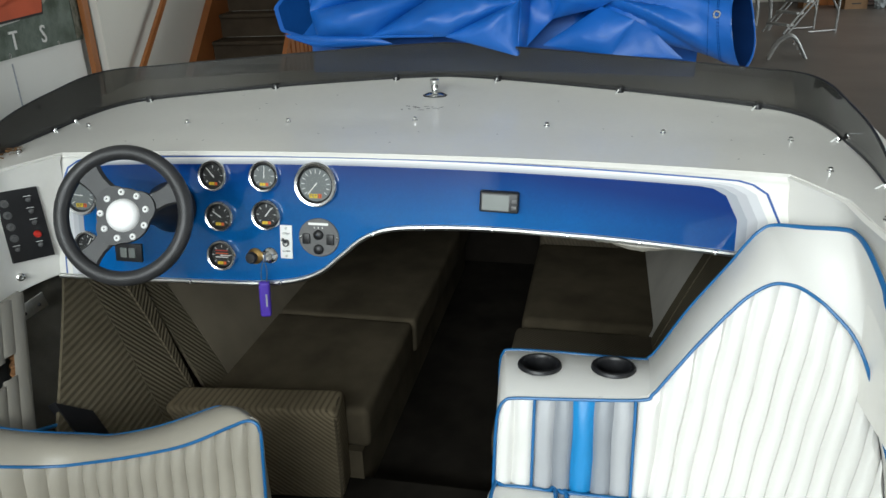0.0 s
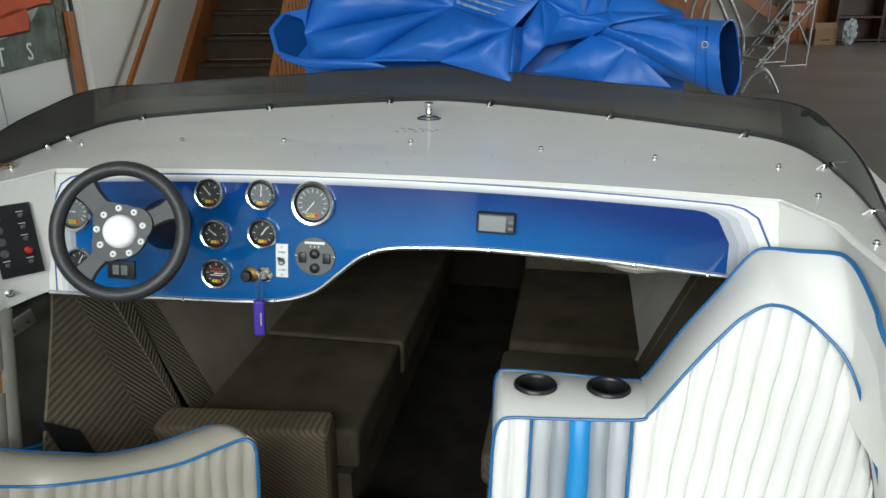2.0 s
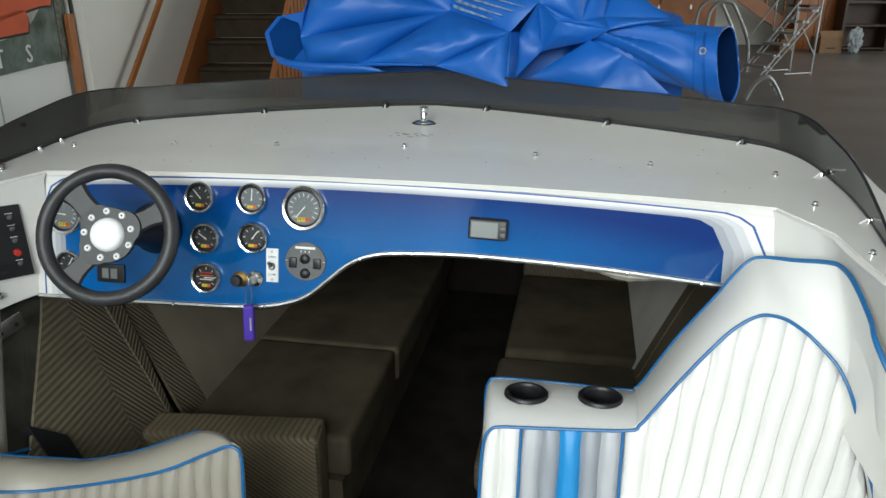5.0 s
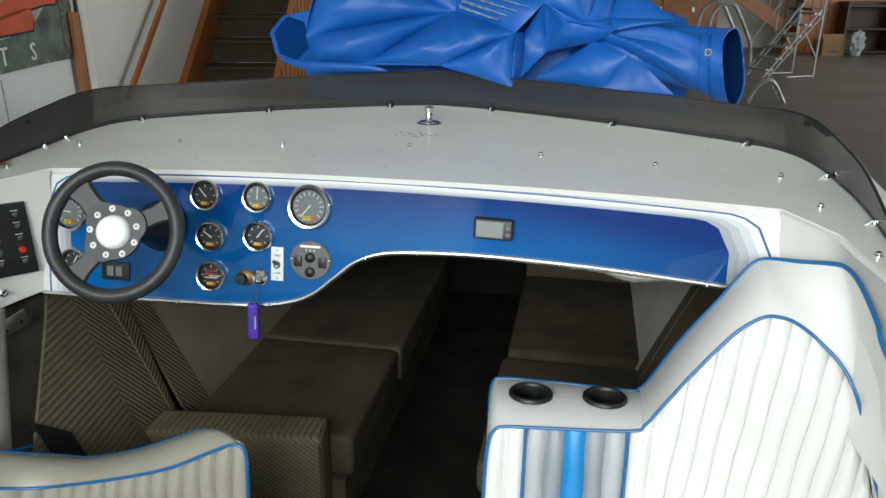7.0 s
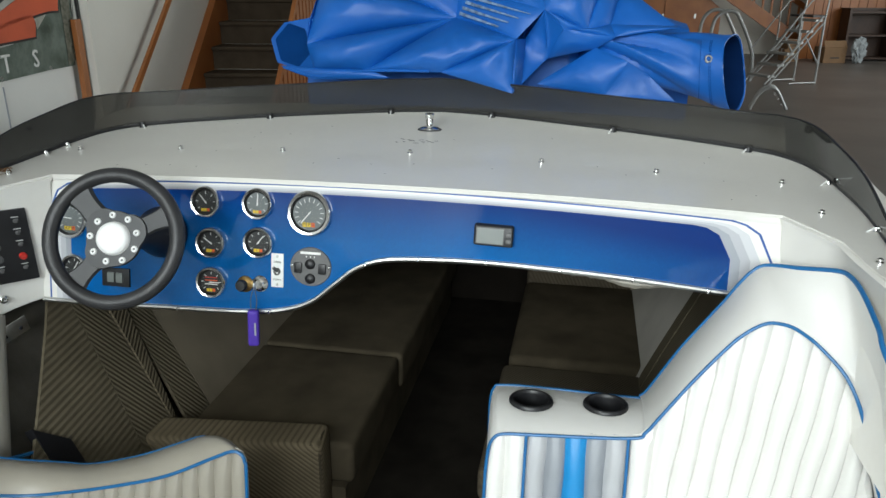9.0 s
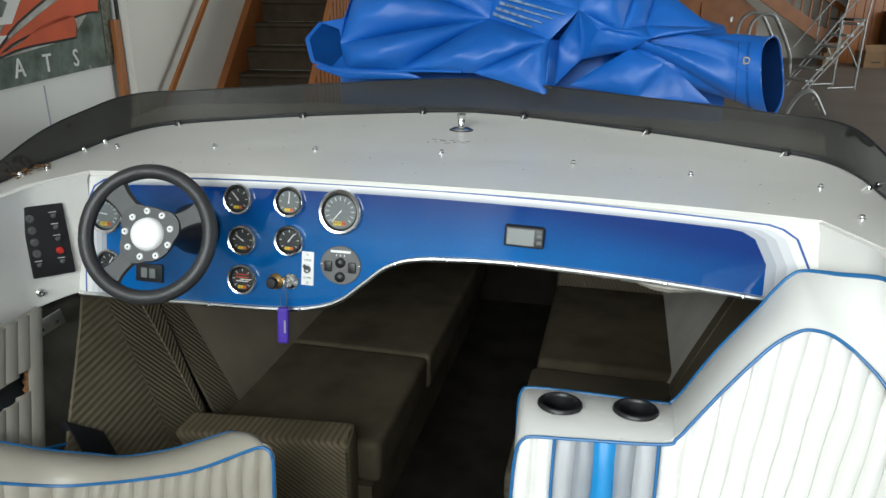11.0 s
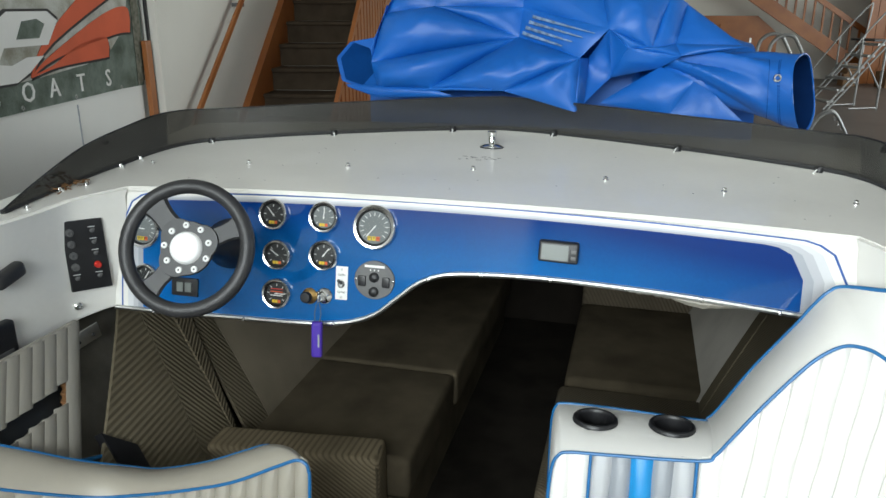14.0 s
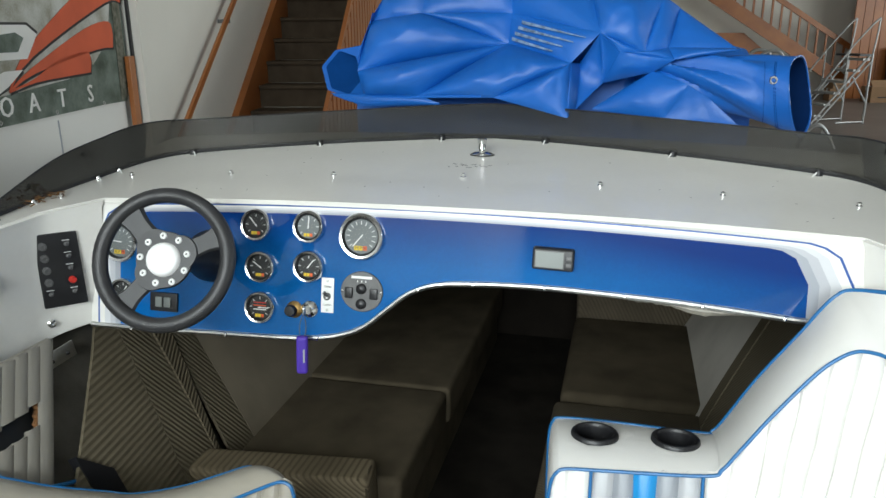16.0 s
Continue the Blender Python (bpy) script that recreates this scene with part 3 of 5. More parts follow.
def cup_holder(x, y, z):
    c = thing("cup_holder", "black plastic cup holder sunk in the seat arm", "cup holder", "cup holders in the seat arm", at=(x, y, z))
    tilt = Matrix.Translation((x, y, z)) @ pose(0, 0, 0, -5, 0, 0)
    part("rim", lathe([(0.044, -0.004), (0.0445, 0.003), (0.047, 0.006), (0.053, 0.006), (0.056, 0.003), (0.057, -0.004)], tilt), BLACK, c)
    part("cup", lathe([(0.0445, 0.002), (0.043, -0.03), (0.040, -0.075), (0.036, -0.08), (0, -0.08)], tilt), BLACK, c)


part("seat_base", box(0.33, 1.24, 1.15, 1.76, 0.30, 0.70, 0.02), VINYL, lounge)
for a, b in ((0.335, 0.515), (0.52, 1.235)):
    part("cushion", box(a, b, 1.12, 1.745, 0.70, 0.845, 0.035, 4), VINYL, lounge)
    part("cushion_piping", tube(spline([(a + 0.01, 1.13, 0.838), (a + 0.012, 1.70, 0.838), (a + 0.04, 1.735, 0.838), (b - 0.04, 1.735, 0.838), (b - 0.012, 1.70, 0.838), (b - 0.01, 1.13, 0.838)], 5), 0.006), PIPING, lounge, "blue vinyl piping")
cup_holder(0.441, 1.927, 1.083)
cup_holder(0.628, 1.939, 1.085)

helm = thing("helm_seat", "cream vinyl helm seat back with pleats and blue piping", "boat seat", at=(-0.65, 1.6, 0.30))
FL = [(-1.03, 0.985), (-0.976, 0.938), (-0.884, 0.884), (-0.80, 0.855), (-0.70, 0.868), (-0.569, 0.902), (-0.421, 0.950), (-0.296, 1.013), (-0.246, 1.037), (-0.222, 1.034), (-0.212, 1.015), (-0.209, 0.95), (-0.213, 0.45)]
BL = [(-1.08, 1.065), (-1.027, 1.013), (-0.978, 0.970), (-0.900, 0.908), (-0.80, 0.862), (-0.715, 0.859), (-0.572, 0.904), (-0.456, 0.956), (-0.385, 0.988), (-0.33, 0.990), (-0.292, 0.965), (-0.272, 0.90), (-0.27, 0.45)]
wrap = lambda x: 1.3 * max(0.0, -0.76 - x) ** 1.4        # the seat back curves aft at its outer end
face_l = lambda z, x=0.0: 1.62 + 0.12 * (z - 0.95) - wrap(x)
F, G, rows = seat_shell(FL, BL, face_l, lambda z, x=0.0: 1.74 - wrap(x), "bolster")
part("bolster", loft(rows), VINYL_CREAM_SHADED, helm, "cream vinyl bolster")
part("backrest_back", loft([[g, Vector((g.x, g.y + 0.01, 0.42))] for g in G]), VINYL_CREAM_SHADED, helm)
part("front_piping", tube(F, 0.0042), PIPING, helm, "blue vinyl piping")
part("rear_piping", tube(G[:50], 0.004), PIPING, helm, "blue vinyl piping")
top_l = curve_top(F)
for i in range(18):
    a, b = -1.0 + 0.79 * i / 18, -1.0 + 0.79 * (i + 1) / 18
    pleat(a, b, 0.45, top_l, face_l, VINYL_CREAM_SHADED, helm)
part("seat_base", box(-0.66, -0.21, 1.1, 1.62, 0.30, 0.62, 0.02), VINYL_CREAM_SHADED, helm)

# ---- cabin upholstery ----
settee = thing("port_berth", "brown ribbed velour settee berth in the cabin", "berth", at=(-0.5, 2.8, 0.22))
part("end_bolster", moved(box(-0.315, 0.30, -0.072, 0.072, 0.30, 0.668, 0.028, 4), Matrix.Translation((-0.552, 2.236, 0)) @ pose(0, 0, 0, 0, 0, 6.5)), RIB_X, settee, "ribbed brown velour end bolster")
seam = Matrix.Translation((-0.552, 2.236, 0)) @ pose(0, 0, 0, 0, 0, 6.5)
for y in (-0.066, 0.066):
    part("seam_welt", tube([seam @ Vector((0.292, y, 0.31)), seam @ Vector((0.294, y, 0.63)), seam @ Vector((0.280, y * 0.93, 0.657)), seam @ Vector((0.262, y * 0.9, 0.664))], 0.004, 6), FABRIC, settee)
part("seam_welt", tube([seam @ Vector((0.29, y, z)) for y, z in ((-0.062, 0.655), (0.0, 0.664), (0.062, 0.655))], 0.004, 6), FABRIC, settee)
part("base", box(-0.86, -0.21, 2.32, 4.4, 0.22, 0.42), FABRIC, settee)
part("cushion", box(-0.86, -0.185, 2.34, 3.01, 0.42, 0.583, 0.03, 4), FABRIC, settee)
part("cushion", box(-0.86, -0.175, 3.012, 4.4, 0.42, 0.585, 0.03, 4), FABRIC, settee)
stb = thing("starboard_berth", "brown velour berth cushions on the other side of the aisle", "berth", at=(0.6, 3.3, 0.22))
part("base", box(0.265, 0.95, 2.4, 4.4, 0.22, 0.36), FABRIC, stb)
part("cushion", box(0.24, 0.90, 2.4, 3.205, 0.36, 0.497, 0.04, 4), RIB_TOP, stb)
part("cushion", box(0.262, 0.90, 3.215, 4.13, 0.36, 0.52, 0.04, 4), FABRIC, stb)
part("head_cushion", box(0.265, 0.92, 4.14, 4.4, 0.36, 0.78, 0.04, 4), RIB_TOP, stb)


# ---- helm fittings ----
# matt white puts the glare of brushed aluminium into the colour
HUB = material("cap_glare_white", (0.86, 0.86, 0.85), 0.5, metal=0.0, var=0.04, scale=30)
WHEEL_AXIS = Vector((0.16, -0.90, 0.40)).normalized()
WHEEL = Matrix.Translation((-0.642, 1.868, 1.466)) @ WHEEL_AXIS.to_track_quat("Z", "Y").to_matrix().to_4x4()


def wheel_point(r, a, h=0.0):
    return WHEEL @ Vector((r * math.cos(radians(a)), r * math.sin(radians(a)), h))


wheel = thing("steering_wheel", "black leather steering wheel with three spokes and a silver hub cap", "steering wheel", at=WHEEL.translation)
part("rim", tube([wheel_point(0.165, a) for a in range(0, 360, 6)], 0.0195, 14, closed=True), RUBBER, wheel, "worn black leather rim")
for a in (24, 130, 229):
    L = []
    for k in range(7):
        t = k / 6
        r, w = 0.05 + 0.115 * t, 0.033 - 0.009 * math.sin(math.pi * t) + 0.010 * t ** 4
        h = -0.010 + 0.006 * t
        d, n = Vector((math.cos(radians(a)), math.sin(radians(a)), 0)), Vector((-math.sin(radians(a)), math.cos(radians(a)), 0))
        L.append([WHEEL @ (d * r + n * q * w + Vector((0, 0, h + e))) for q, e in ((-1, -0.004), (-0.8, 0.003), (0.8, 0.003), (1, -0.004))])
    part("spoke", thick(loft(L), 0.006), SPOKE, wheel)
plate = []
for a in range(0, 360, 6):
    k = max(math.cos(radians(a - b)) for b in (24, 130, 229))
    plate.append((0.073 + 0.016 * max(0, k - 0.8) / 0.2, a))
bm = bmesh.new()
lo = [bm.verts.new(wheel_point(r, a, -0.006)) for r, a in plate]
hi = [bm.verts.new(wheel_point(r - 0.002, a, 0.001)) for r, a in plate]
bm.faces.new(hi)
for k in range(len(lo)):
    bm.faces.new((lo[k], lo[(k + 1) % len(lo)], hi[(k + 1) % len(lo)], hi[k]))
hubp = part("hub_plate", bm, SPOKE, wheel, "black hub plate with a ring of bolts")
for k in range(9):
    part("bolt", lathe([(0.0025, 0.0025), (0.0035, 0.0055), (0.0075, 0.0045), (0.009, 0.001)], Matrix.Translation(wheel_point(0.061, 14 + 40 * k)) @ WHEEL.to_3x3().to_4x4(), 12), HUB, hubp)
part("hub_cap", lathe([(0, 0.017), (0.030, 0.017), (0.037, 0.015), (0.042, 0.009), (0.044, 0.001)], WHEEL, 40), HUB, wheel, "bright brushed aluminium hub cap")
col_m = Matrix.Translation((-0.66, 2.12, 1.40)) @ (Vector((-0.648, 1.872, 1.462)) - Vector((-0.66, 2.12, 1.40))).to_track_quat("Z", "Y").to_matrix().to_4x4()
part("column", lathe([(0.075, 0.0), (0.072, 0.02), (0.055, 0.05), (0.045, 0.09), (0.036, 0.14), (0.034, 0.25)], col_m, 28), BLACK, wheel, "black plastic column boot")


def dash_frame(x, z, off=0.005):
    """Axes on the dashboard: x across, y up the board, z out of it."""
    o = on_dash(x, z, off).translation
    n, u = Vector((0, -1, 0.2)).normalized(), Vector((0, 0.2, 1)).normalized()
    return Matrix(((1, u.x, n.x, o.x), (0, u.y, n.y, o.y), (0, u.z, n.z, o.z), (0, 0, 0, 1)))


def gauge(x, z, r, face, needle, label, big="", tile=True, red=False):
    """Round instrument: chrome bezel, face, printed ticks, needle, glass."""
    m = dash_frame(x, z)
    g = thing("gauge", label, "gauge", "gauges on the dashboard", at=m.translation)
    part("bezel", lathe([(r, 0.0), (r, 0.009), (r * 0.98, 0.013), (r * 0.92, 0.017), (r * 0.82, 0.0155)], m, 36), BEZEL, g, "chrome bezel ring")
    part("inner_ring", lathe([(r * 0.825, 0.0155), (r * 0.79, 0.0145), (r * 0.70 if r < 0.06 else r * 0.73, 0.0068)], m, 36), BLACK, g)
    f = part("face", lathe([(0, 0.0065), (r * 0.82, 0.0065), (r * 0.82, 0.004)], m, 36), face, g)
    pale = WHITE
    n = 13 if r > 0.06 else 7
    for k in range(n):
        a = radians(220 - 260 * k / (n - 1))
        part("tick", moved(box(r * 0.50, r * 0.66, -0.0008, 0.0008, 0.0066, 0.0072), m @ Matrix.Rotation(a, 4, "Z")), pale, f, smooth=False)
    part("needle", joined(moved(box(-r * 0.12, r * 0.56, -0.0012, 0.0014, 0.008, 0.0092), m @ Matrix.Rotation(radians(needle), 4, "Z")), lathe([(0, 0.0095), (0.002, 0.009), (0.0025, 0.007)], m, 12)), pale, g, "white needle")
    if tile:
        w = r * 0.17
        for k, c in enumerate((YELLOW, YELLOW, ORANGE) if r > 0.045 else (YELLOW, YELLOW)):
            cnt = 3 if r > 0.045 else 2
            part("mark_tile", moved(box((k - cnt / 2) * w * 1.15, (k - cnt / 2) * w * 1.15 + w, -r * 0.50 - w * 0.5, -r * 0.50 + w * 0.6, 0.0067, 0.0075), m), c, f, smooth=False)
    if big:
        words(big, r * 0.2, m @ Matrix.Translation((0, -r * 0.49, 0.0078)), BLACK, "lettering", f, 0.0002)
    if red:
        for k, c in ((0.30, RED), (0.12, ORANGE), (-0.12, WHITE)):
            part("printed_bar", moved(box(-r * 0.42, r * 0.42, r * k - r * 0.028, r * k + r * 0.028, 0.0067, 0.0074), m), c, f, smooth=False)
    glass = part("glass", lathe([(0, 0.0125), (r * 0.5, 0.0122), (r * 0.83, 0.0105)], m, 36), CLEAR, g)
    glass.visible_shadow = False
    return g


gauge(-0.529, 1.490, 0.046, FACE_DARK, 130, "small round black gauge with a chrome bezel")
gauge(-0.370, 1.493, 0.046, FACE_SILVER, 85, "small round silver-faced gauge with a chrome bezel")
gauge(-0.514, 1.374, 0.046, FACE_DARK, 145, "small round black gauge with a chrome bezel")
gauge(-0.367, 1.384, 0.046, FACE_DARK, 52, "small round black gauge with a chrome bezel")
gauge(-0.513, 1.260, 0.047, FACE_DARK, 0, "small round black hour meter with red print", red=True)
gauge(-0.215, 1.475, 0.065, FACE_SILVER, 230, "large round silver-faced speedometer with a chrome bezel", big="M P H")
gauge(-0.969, 1.418, 0.062, FACE_SILVER, 175, "round silver-faced tachometer behind the steering wheel", big="R P M")
gauge(-0.958, 1.268, 0.046, FACE_DARK, 60, "small round black gauge behind the steering wheel")

rocker = thing("rocker_switch_plate", "small black rocker switch plate on the dashboard", "switch", at=on_dash(-0.822, 1.252, 0.006).translation)
part("plate", moved(box(-0.045, 0.045, -0.008, 0.0, -0.027, 0.027, 0.002), on_dash(-0.822, 1.252, 0.004)), BLACK, rocker)
for k in (-0.014, 0.014):
    part("rocker", moved(box(k - 0.011, k + 0.011, -0.013, -0.007, -0.013, 0.016, 0.002), on_dash(-0.822, 1.252, 0.004)), LCD, rocker)

pull = thing("choke_knob", "black and brass pull knob beside the ignition", "knob", at=on_dash(-0.409, 1.262, 0.005).translation)
mk = dash_frame(-0.409, 1.262)
part("collar", lathe([(0.024, 0), (0.024, 0.004), (0.017, 0.010), (0.012, 0.012)], mk, 20), material("aged_brass", (0.45, 0.28, 0.10), 0.35, metal=0.9, var=0.3, scale=60), pull)
part("knob", lathe([(0.009, 0.006), (0.009, 0.018), (0.016, 0.022), (0.017, 0.032), (0.014, 0.037), (0, 0.038)], mk, 20), BLACK, pull)

ign = thing("ignition_switch", "chrome ignition switch with the key in it", "ignition", at=on_dash(-0.363, 1.266, 0.005).translation)
mk = dash_frame(-0.363, 1.266)
part("bezel", lathe([(0.024, 0), (0.025, 0.004), (0.020, 0.012), (0.014, 0.015), (0.012, 0.011), (0, 0.011)], mk, 24), CHROME, ign)
part("key", joined(moved(box(-0.0012, 0.0012, -0.004, 0.004, 0.010, 0.026), mk), moved(box(-0.0014, 0.0014, -0.010, 0.010, 0.026, 0.046, 0.003), mk)), ALU, ign, "flat metal key")
ring = Vector(mk @ Vector((0, -0.004, 0.044)))
fob = thing("key_float", "purple foam key float hanging on a ball chain", "key float", at=ring)
c0 = ring + Vector((-0.004, -0.008, -0.070))
for sgn in (-1, 1):
    for k in range(15):
        t = k / 14
        p = ring.lerp(c0 + Vector((0.006 * sgn, 0, 0)), t) + Vector((sgn * 0.006 * math.sin(math.pi * t), 0, 0))
        part("chain_bead", lathe([(0, 0.0024), (0.0019, 0.0014), (0.0019, -0.0014), (0, -0.0024)], Matrix.Translation(p), 6), STEEL_GREY, fob)
part("float", moved(box(-0.016, 0.016, -0.012, 0.012, -0.112, 0.0, 0.010, 4), Matrix.Translation(c0 + Vector((0, 0, 0.005))) @ pose(0, 0, 0, 0, 3, 18)), PURPLE, fob, "purple foam float")
part("print", moved(box(0.003, 0.008, -0.0146, -0.0138, -0.075, -0.035), Matrix.Translation(c0 + Vector((0, 0, 0.005))) @ pose(0, 0, 0, 0, 3, 18)), STRIPE_C, fob, smooth=False)

tog = thing("toggle_switch_plate", "white toggle switch plate lettered open and closed", "switch", at=on_dash(-0.310, 1.309, 0.006).translation)
tm = on_dash(-0.310, 1.309, 0.005)
part("plate", moved(box(-0.0185, 0.0185, -0.004, 0, -0.048, 0.048, 0.0012), tm), WHITE, tog)
lt = tm @ Matrix.Translation((0, -0.0045, 0)) @ pose(0, 0, 0, 90, 0, 0)
words("OPEN", 0.0085, lt @ Matrix.Translation((0, 0.024, 0)), BLACK, "lettering", tog, 0.0003)
words("CLOSED", 0.0065, lt @ Matrix.Translation((0, -0.026, 0)), BLACK, "lettering", tog, 0.0003)
for z in (-0.040, 0.040):
    part("screw", lathe([(0.004, 0.0), (0.0035, 0.002), (0, 0.0025)], tm @ Matrix.Translation((0, -0.004, z)) @ pose(0, 0, 0, 90, 0, 0), 10), ALU, tog)
part("toggle", joined(lathe([(0.010, 0), (0.010, 0.005), (0.006, 0.008)], tm @ Matrix.Translation((0, -0.004, -0.002)) @ pose(0, 0, 0, 90, 0, 0), 14),
                      lathe([(0.0035, 0.004), (0.0035, 0.02), (0.005, 0.03), (0.003, 0.034), (0, 0.034)], tm @ Matrix.Translation((0, -0.004, -0.002)) @ pose(0, 0, 0, 55, 0, 0), 12)), STEEL_GREY, tog)

trimc = thing("trim_tab_control", "round grey metal trim control with black switches", "control panel", at=on_dash(-0.210, 1.326, 0.006).translation)
rm = dash_frame(-0.210, 1.326)
part("plate", lathe([(0.061, 0.0), (0.061, 0.003), (0.059, 0.005), (0, 0.0055)], rm @ Matrix.Diagonal((1, 0.92, 1, 1)), 40), STEEL_GREY, trimc)
for x, y, w, h in ((-0.036, -0.004, 0.011, 0.015), (0.036, -0.004, 0.011, 0.015)):
    part("rocker", moved(box(x - w, x + w, y - h, y + h, 0.004, 0.013, 0.003), rm), BLACK, trimc)
for x, y in ((0.0, 0.008), (0.0, -0.034)):
    part("button", lathe([(0.015, 0.004), (0.014, 0.012), (0.009, 0.016), (0, 0.017)], rm @ Matrix.Translation((x, y, 0)), 18), BLACK, trimc)
part("legend_bar", moved(box(-0.030, 0.030, 0.036, 0.043, 0.0056, 0.0062), rm), WHITE, trimc, smooth=False)
for x in (-0.012, 0.0, 0.012):
    part("legend_tick", moved(box(x - 0.0012, x + 0.0012, 0.026, 0.031, 0.0056, 0.0062), rm), WHITE, trimc, smooth=False)
for x in (-0.056, 0.056):
    part("screw", lathe([(0.004, 0.003), (0.0035, 0.0065), (0, 0.007)], rm @ Matrix.Translation((x, 0, 0)), 10), CHROME, trimc)

disp = thing("digital_display", "small black digital display with a grey screen", "display", at=on_dash(0.304, 1.449, 0.006).translation)
dm = on_dash(0.308, 1.451, 0.006) @ pose(0, 0, 0, 0, 1.5, 0) @ Matrix.Diagonal((0.92, 1, 0.9, 1))
part("case", moved(box(-0.058, 0.058, -0.02, 0.0, -0.031, 0.031, 0.008, 3), dm), BLACK, disp)
part("frame", moved(box(-0.051, 0.032, -0.0216, -0.018, -0.025, 0.025, 0.002), dm), STEEL_GREY, disp)
part("screen", moved(box(-0.048, 0.029, -0.0224, -0.0206, -0.022, 0.022), dm), LCD, disp, smooth=False)
for z in (-0.013, 0.006):
    part("button", moved(box(0.037, 0.052, -0.0225, -0.018, z - 0.006, z + 0.006, 0.002), dm), STEEL_GREY, disp)

# switch panel on the side coaming
SW = Matrix.Translation((-1.107, 2.037, 1.353)) @ Matrix(((0.555, -0.832, -0.03, 0), (0.832, 0.555, 0.0, 0), (-0.06, 0.0, 1, 0), (0, 0, 0, 1)))
swp = thing("switch_panel", "black switch panel with knobs and a red button", "switch panel", at=SW.translation)
part("plate", moved(box(-0.059, 0.059, -0.006, 0.012, -0.110, 0.110, 0.002), SW), BLACK, swp)
for k in range(5):
    z = 0.075 - 0.036 * k
    for x in (-0.038, 0.026):
        mm = SW @ Matrix.Translation((x, -0.006, z)) @ pose(0, 0, 0, 90, 0, 0)
        if k == 3 and x > 0:
            part("push_button", lathe([(0.011, 0), (0.011, 0.006), (0.008, 0.010), (0, 0.011)], mm, 16), RED, swp, "red push button")
        elif x < 0 and k < 4:
            part("breaker", lathe([(0.012, 0), (0.012, 0.003), (0.009, 0.003), (0.008, 0.007), (0.005, 0.0075), (0.005, 0.005), (0, 0.005)], mm, 16), STEEL_GREY, swp)
        else:
            part("toggle", lathe([(0.007, 0), (0.006, 0.005), (0.0035, 0.006), (0.004, 0.022), (0, 0.023)], mm @ pose(0, 0, 0, -25, 0, 0), 10), STEEL_GREY, swp)
            part("legend_bar", moved(box(-0.010, 0.010, 0.011, 0.013, 0.0, 0.0006), mm), WHITE, swp, smooth=False)
knob = thing("toggle_switch", "small chrome toggle switch on the side coaming", "switch", at=(-1.128, 2.05, 1.187))
km = Matrix.Translation((-1.134, 2.0, 1.196)) @ Vector((0.8, -0.55, 0.1)).to_track_quat("Z", "Y").to_matrix().to_4x4()
part("base", lathe([(0.012, -0.004), (0.012, 0.003), (0.007, 0.006)], km, 16), CHROME, knob)
part("lever", lathe([(0.004, 0.004), (0.0035, 0.016), (0.005, 0.022), (0, 0.024)], km, 10), CHROME, knob)

throttle = thing("throttle_control", "black throttle control box with a lever on the side coaming", "throttle", at=(-1.17, 1.79, 1.2))
part("box", moved(box(-0.03, 0.03, -0.055, 0.055, -0.075, 0.075, 0.012, 3), Matrix.Translation((-1.17, 1.715, 1.175))), BLACK, throttle)
part("face_plate", moved(box(0.0, 0.003, -0.026, 0.026, -0.022, 0.022), Matrix.Translation((-1.14, 1.72, 1.15))), STEEL_GREY, throttle)
part("stub", lathe([(0.010, 0), (0.010, 0.05)], Matrix.Translation((-1.185, 1.775, 1.375)) @ pose(0, 0, 0, 0, 90, 0), 14), STEEL_GREY, throttle)
part("grip", moved(box(-0.018, 0.018, -0.05, 0.05, -0.022, 0.022, 0.016, 4), Matrix.Translation((-1.14, 1.775, 1.375)) @ pose(0, 0, 0, 12, 0, 0)), RUBBER, throttle, "black grip")

bracket = thing("angle_bracket", "small grey metal angle bracket with screws", "bracket", at=(-1.13, 2.03, 1.09))
bmx = Matrix.Translation((-1.105, 1.975, 1.112)) @ pose(0, 0, 0, 0, -12, 72)
part("plate", moved(box(-0.05, 0.05, -0.004, 0.0, -0.03, 0.02, 0.002), bmx), ALU, bracket)
for x in (-0.025, 0.025):
    part("screw", lathe([(0.006, 0.0), (0.005, 0.003), (0, 0.004)], bmx @ Matrix.Translation((x, -0.004, -0.01)) @ pose(0, 0, 0, 90, 0, 0), 10), BLACK, bracket)

# ---- deck fittings ----
SNAPS = [(-0.007, 2.50), (-0.418, 2.467), (0.406, 2.474), (-0.773, 2.464), (0.742, 2.452), (1.091, 2.457), (1.136, 2.213), (1.178, 1.91), (-1.138, 2.455), (-1.188, 2.175), (-1.19, 1.93)]
for x, y in SNAPS:
    z = deck_z(x, max(y, 1.9))
    sn = thing("snap_stud", "small chrome canvas snap stud on the deck", "snap fastener", "snap studs along the deck", at=(x, y, z))
    m = Matrix.Translation((x, y, z))
    part("base", lathe([(0.0085, 0), (0.0085, 0.003), (0.004, 0.004)], m, 14), CHROME, sn)
    part("stud", lathe([(0.004, 0.003), (0.004, 0.006), (0.0065, 0.007), (0.0065, 0.010), (0.004, 0.012), (0, 0.012)], m, 14), CHROME, sn)
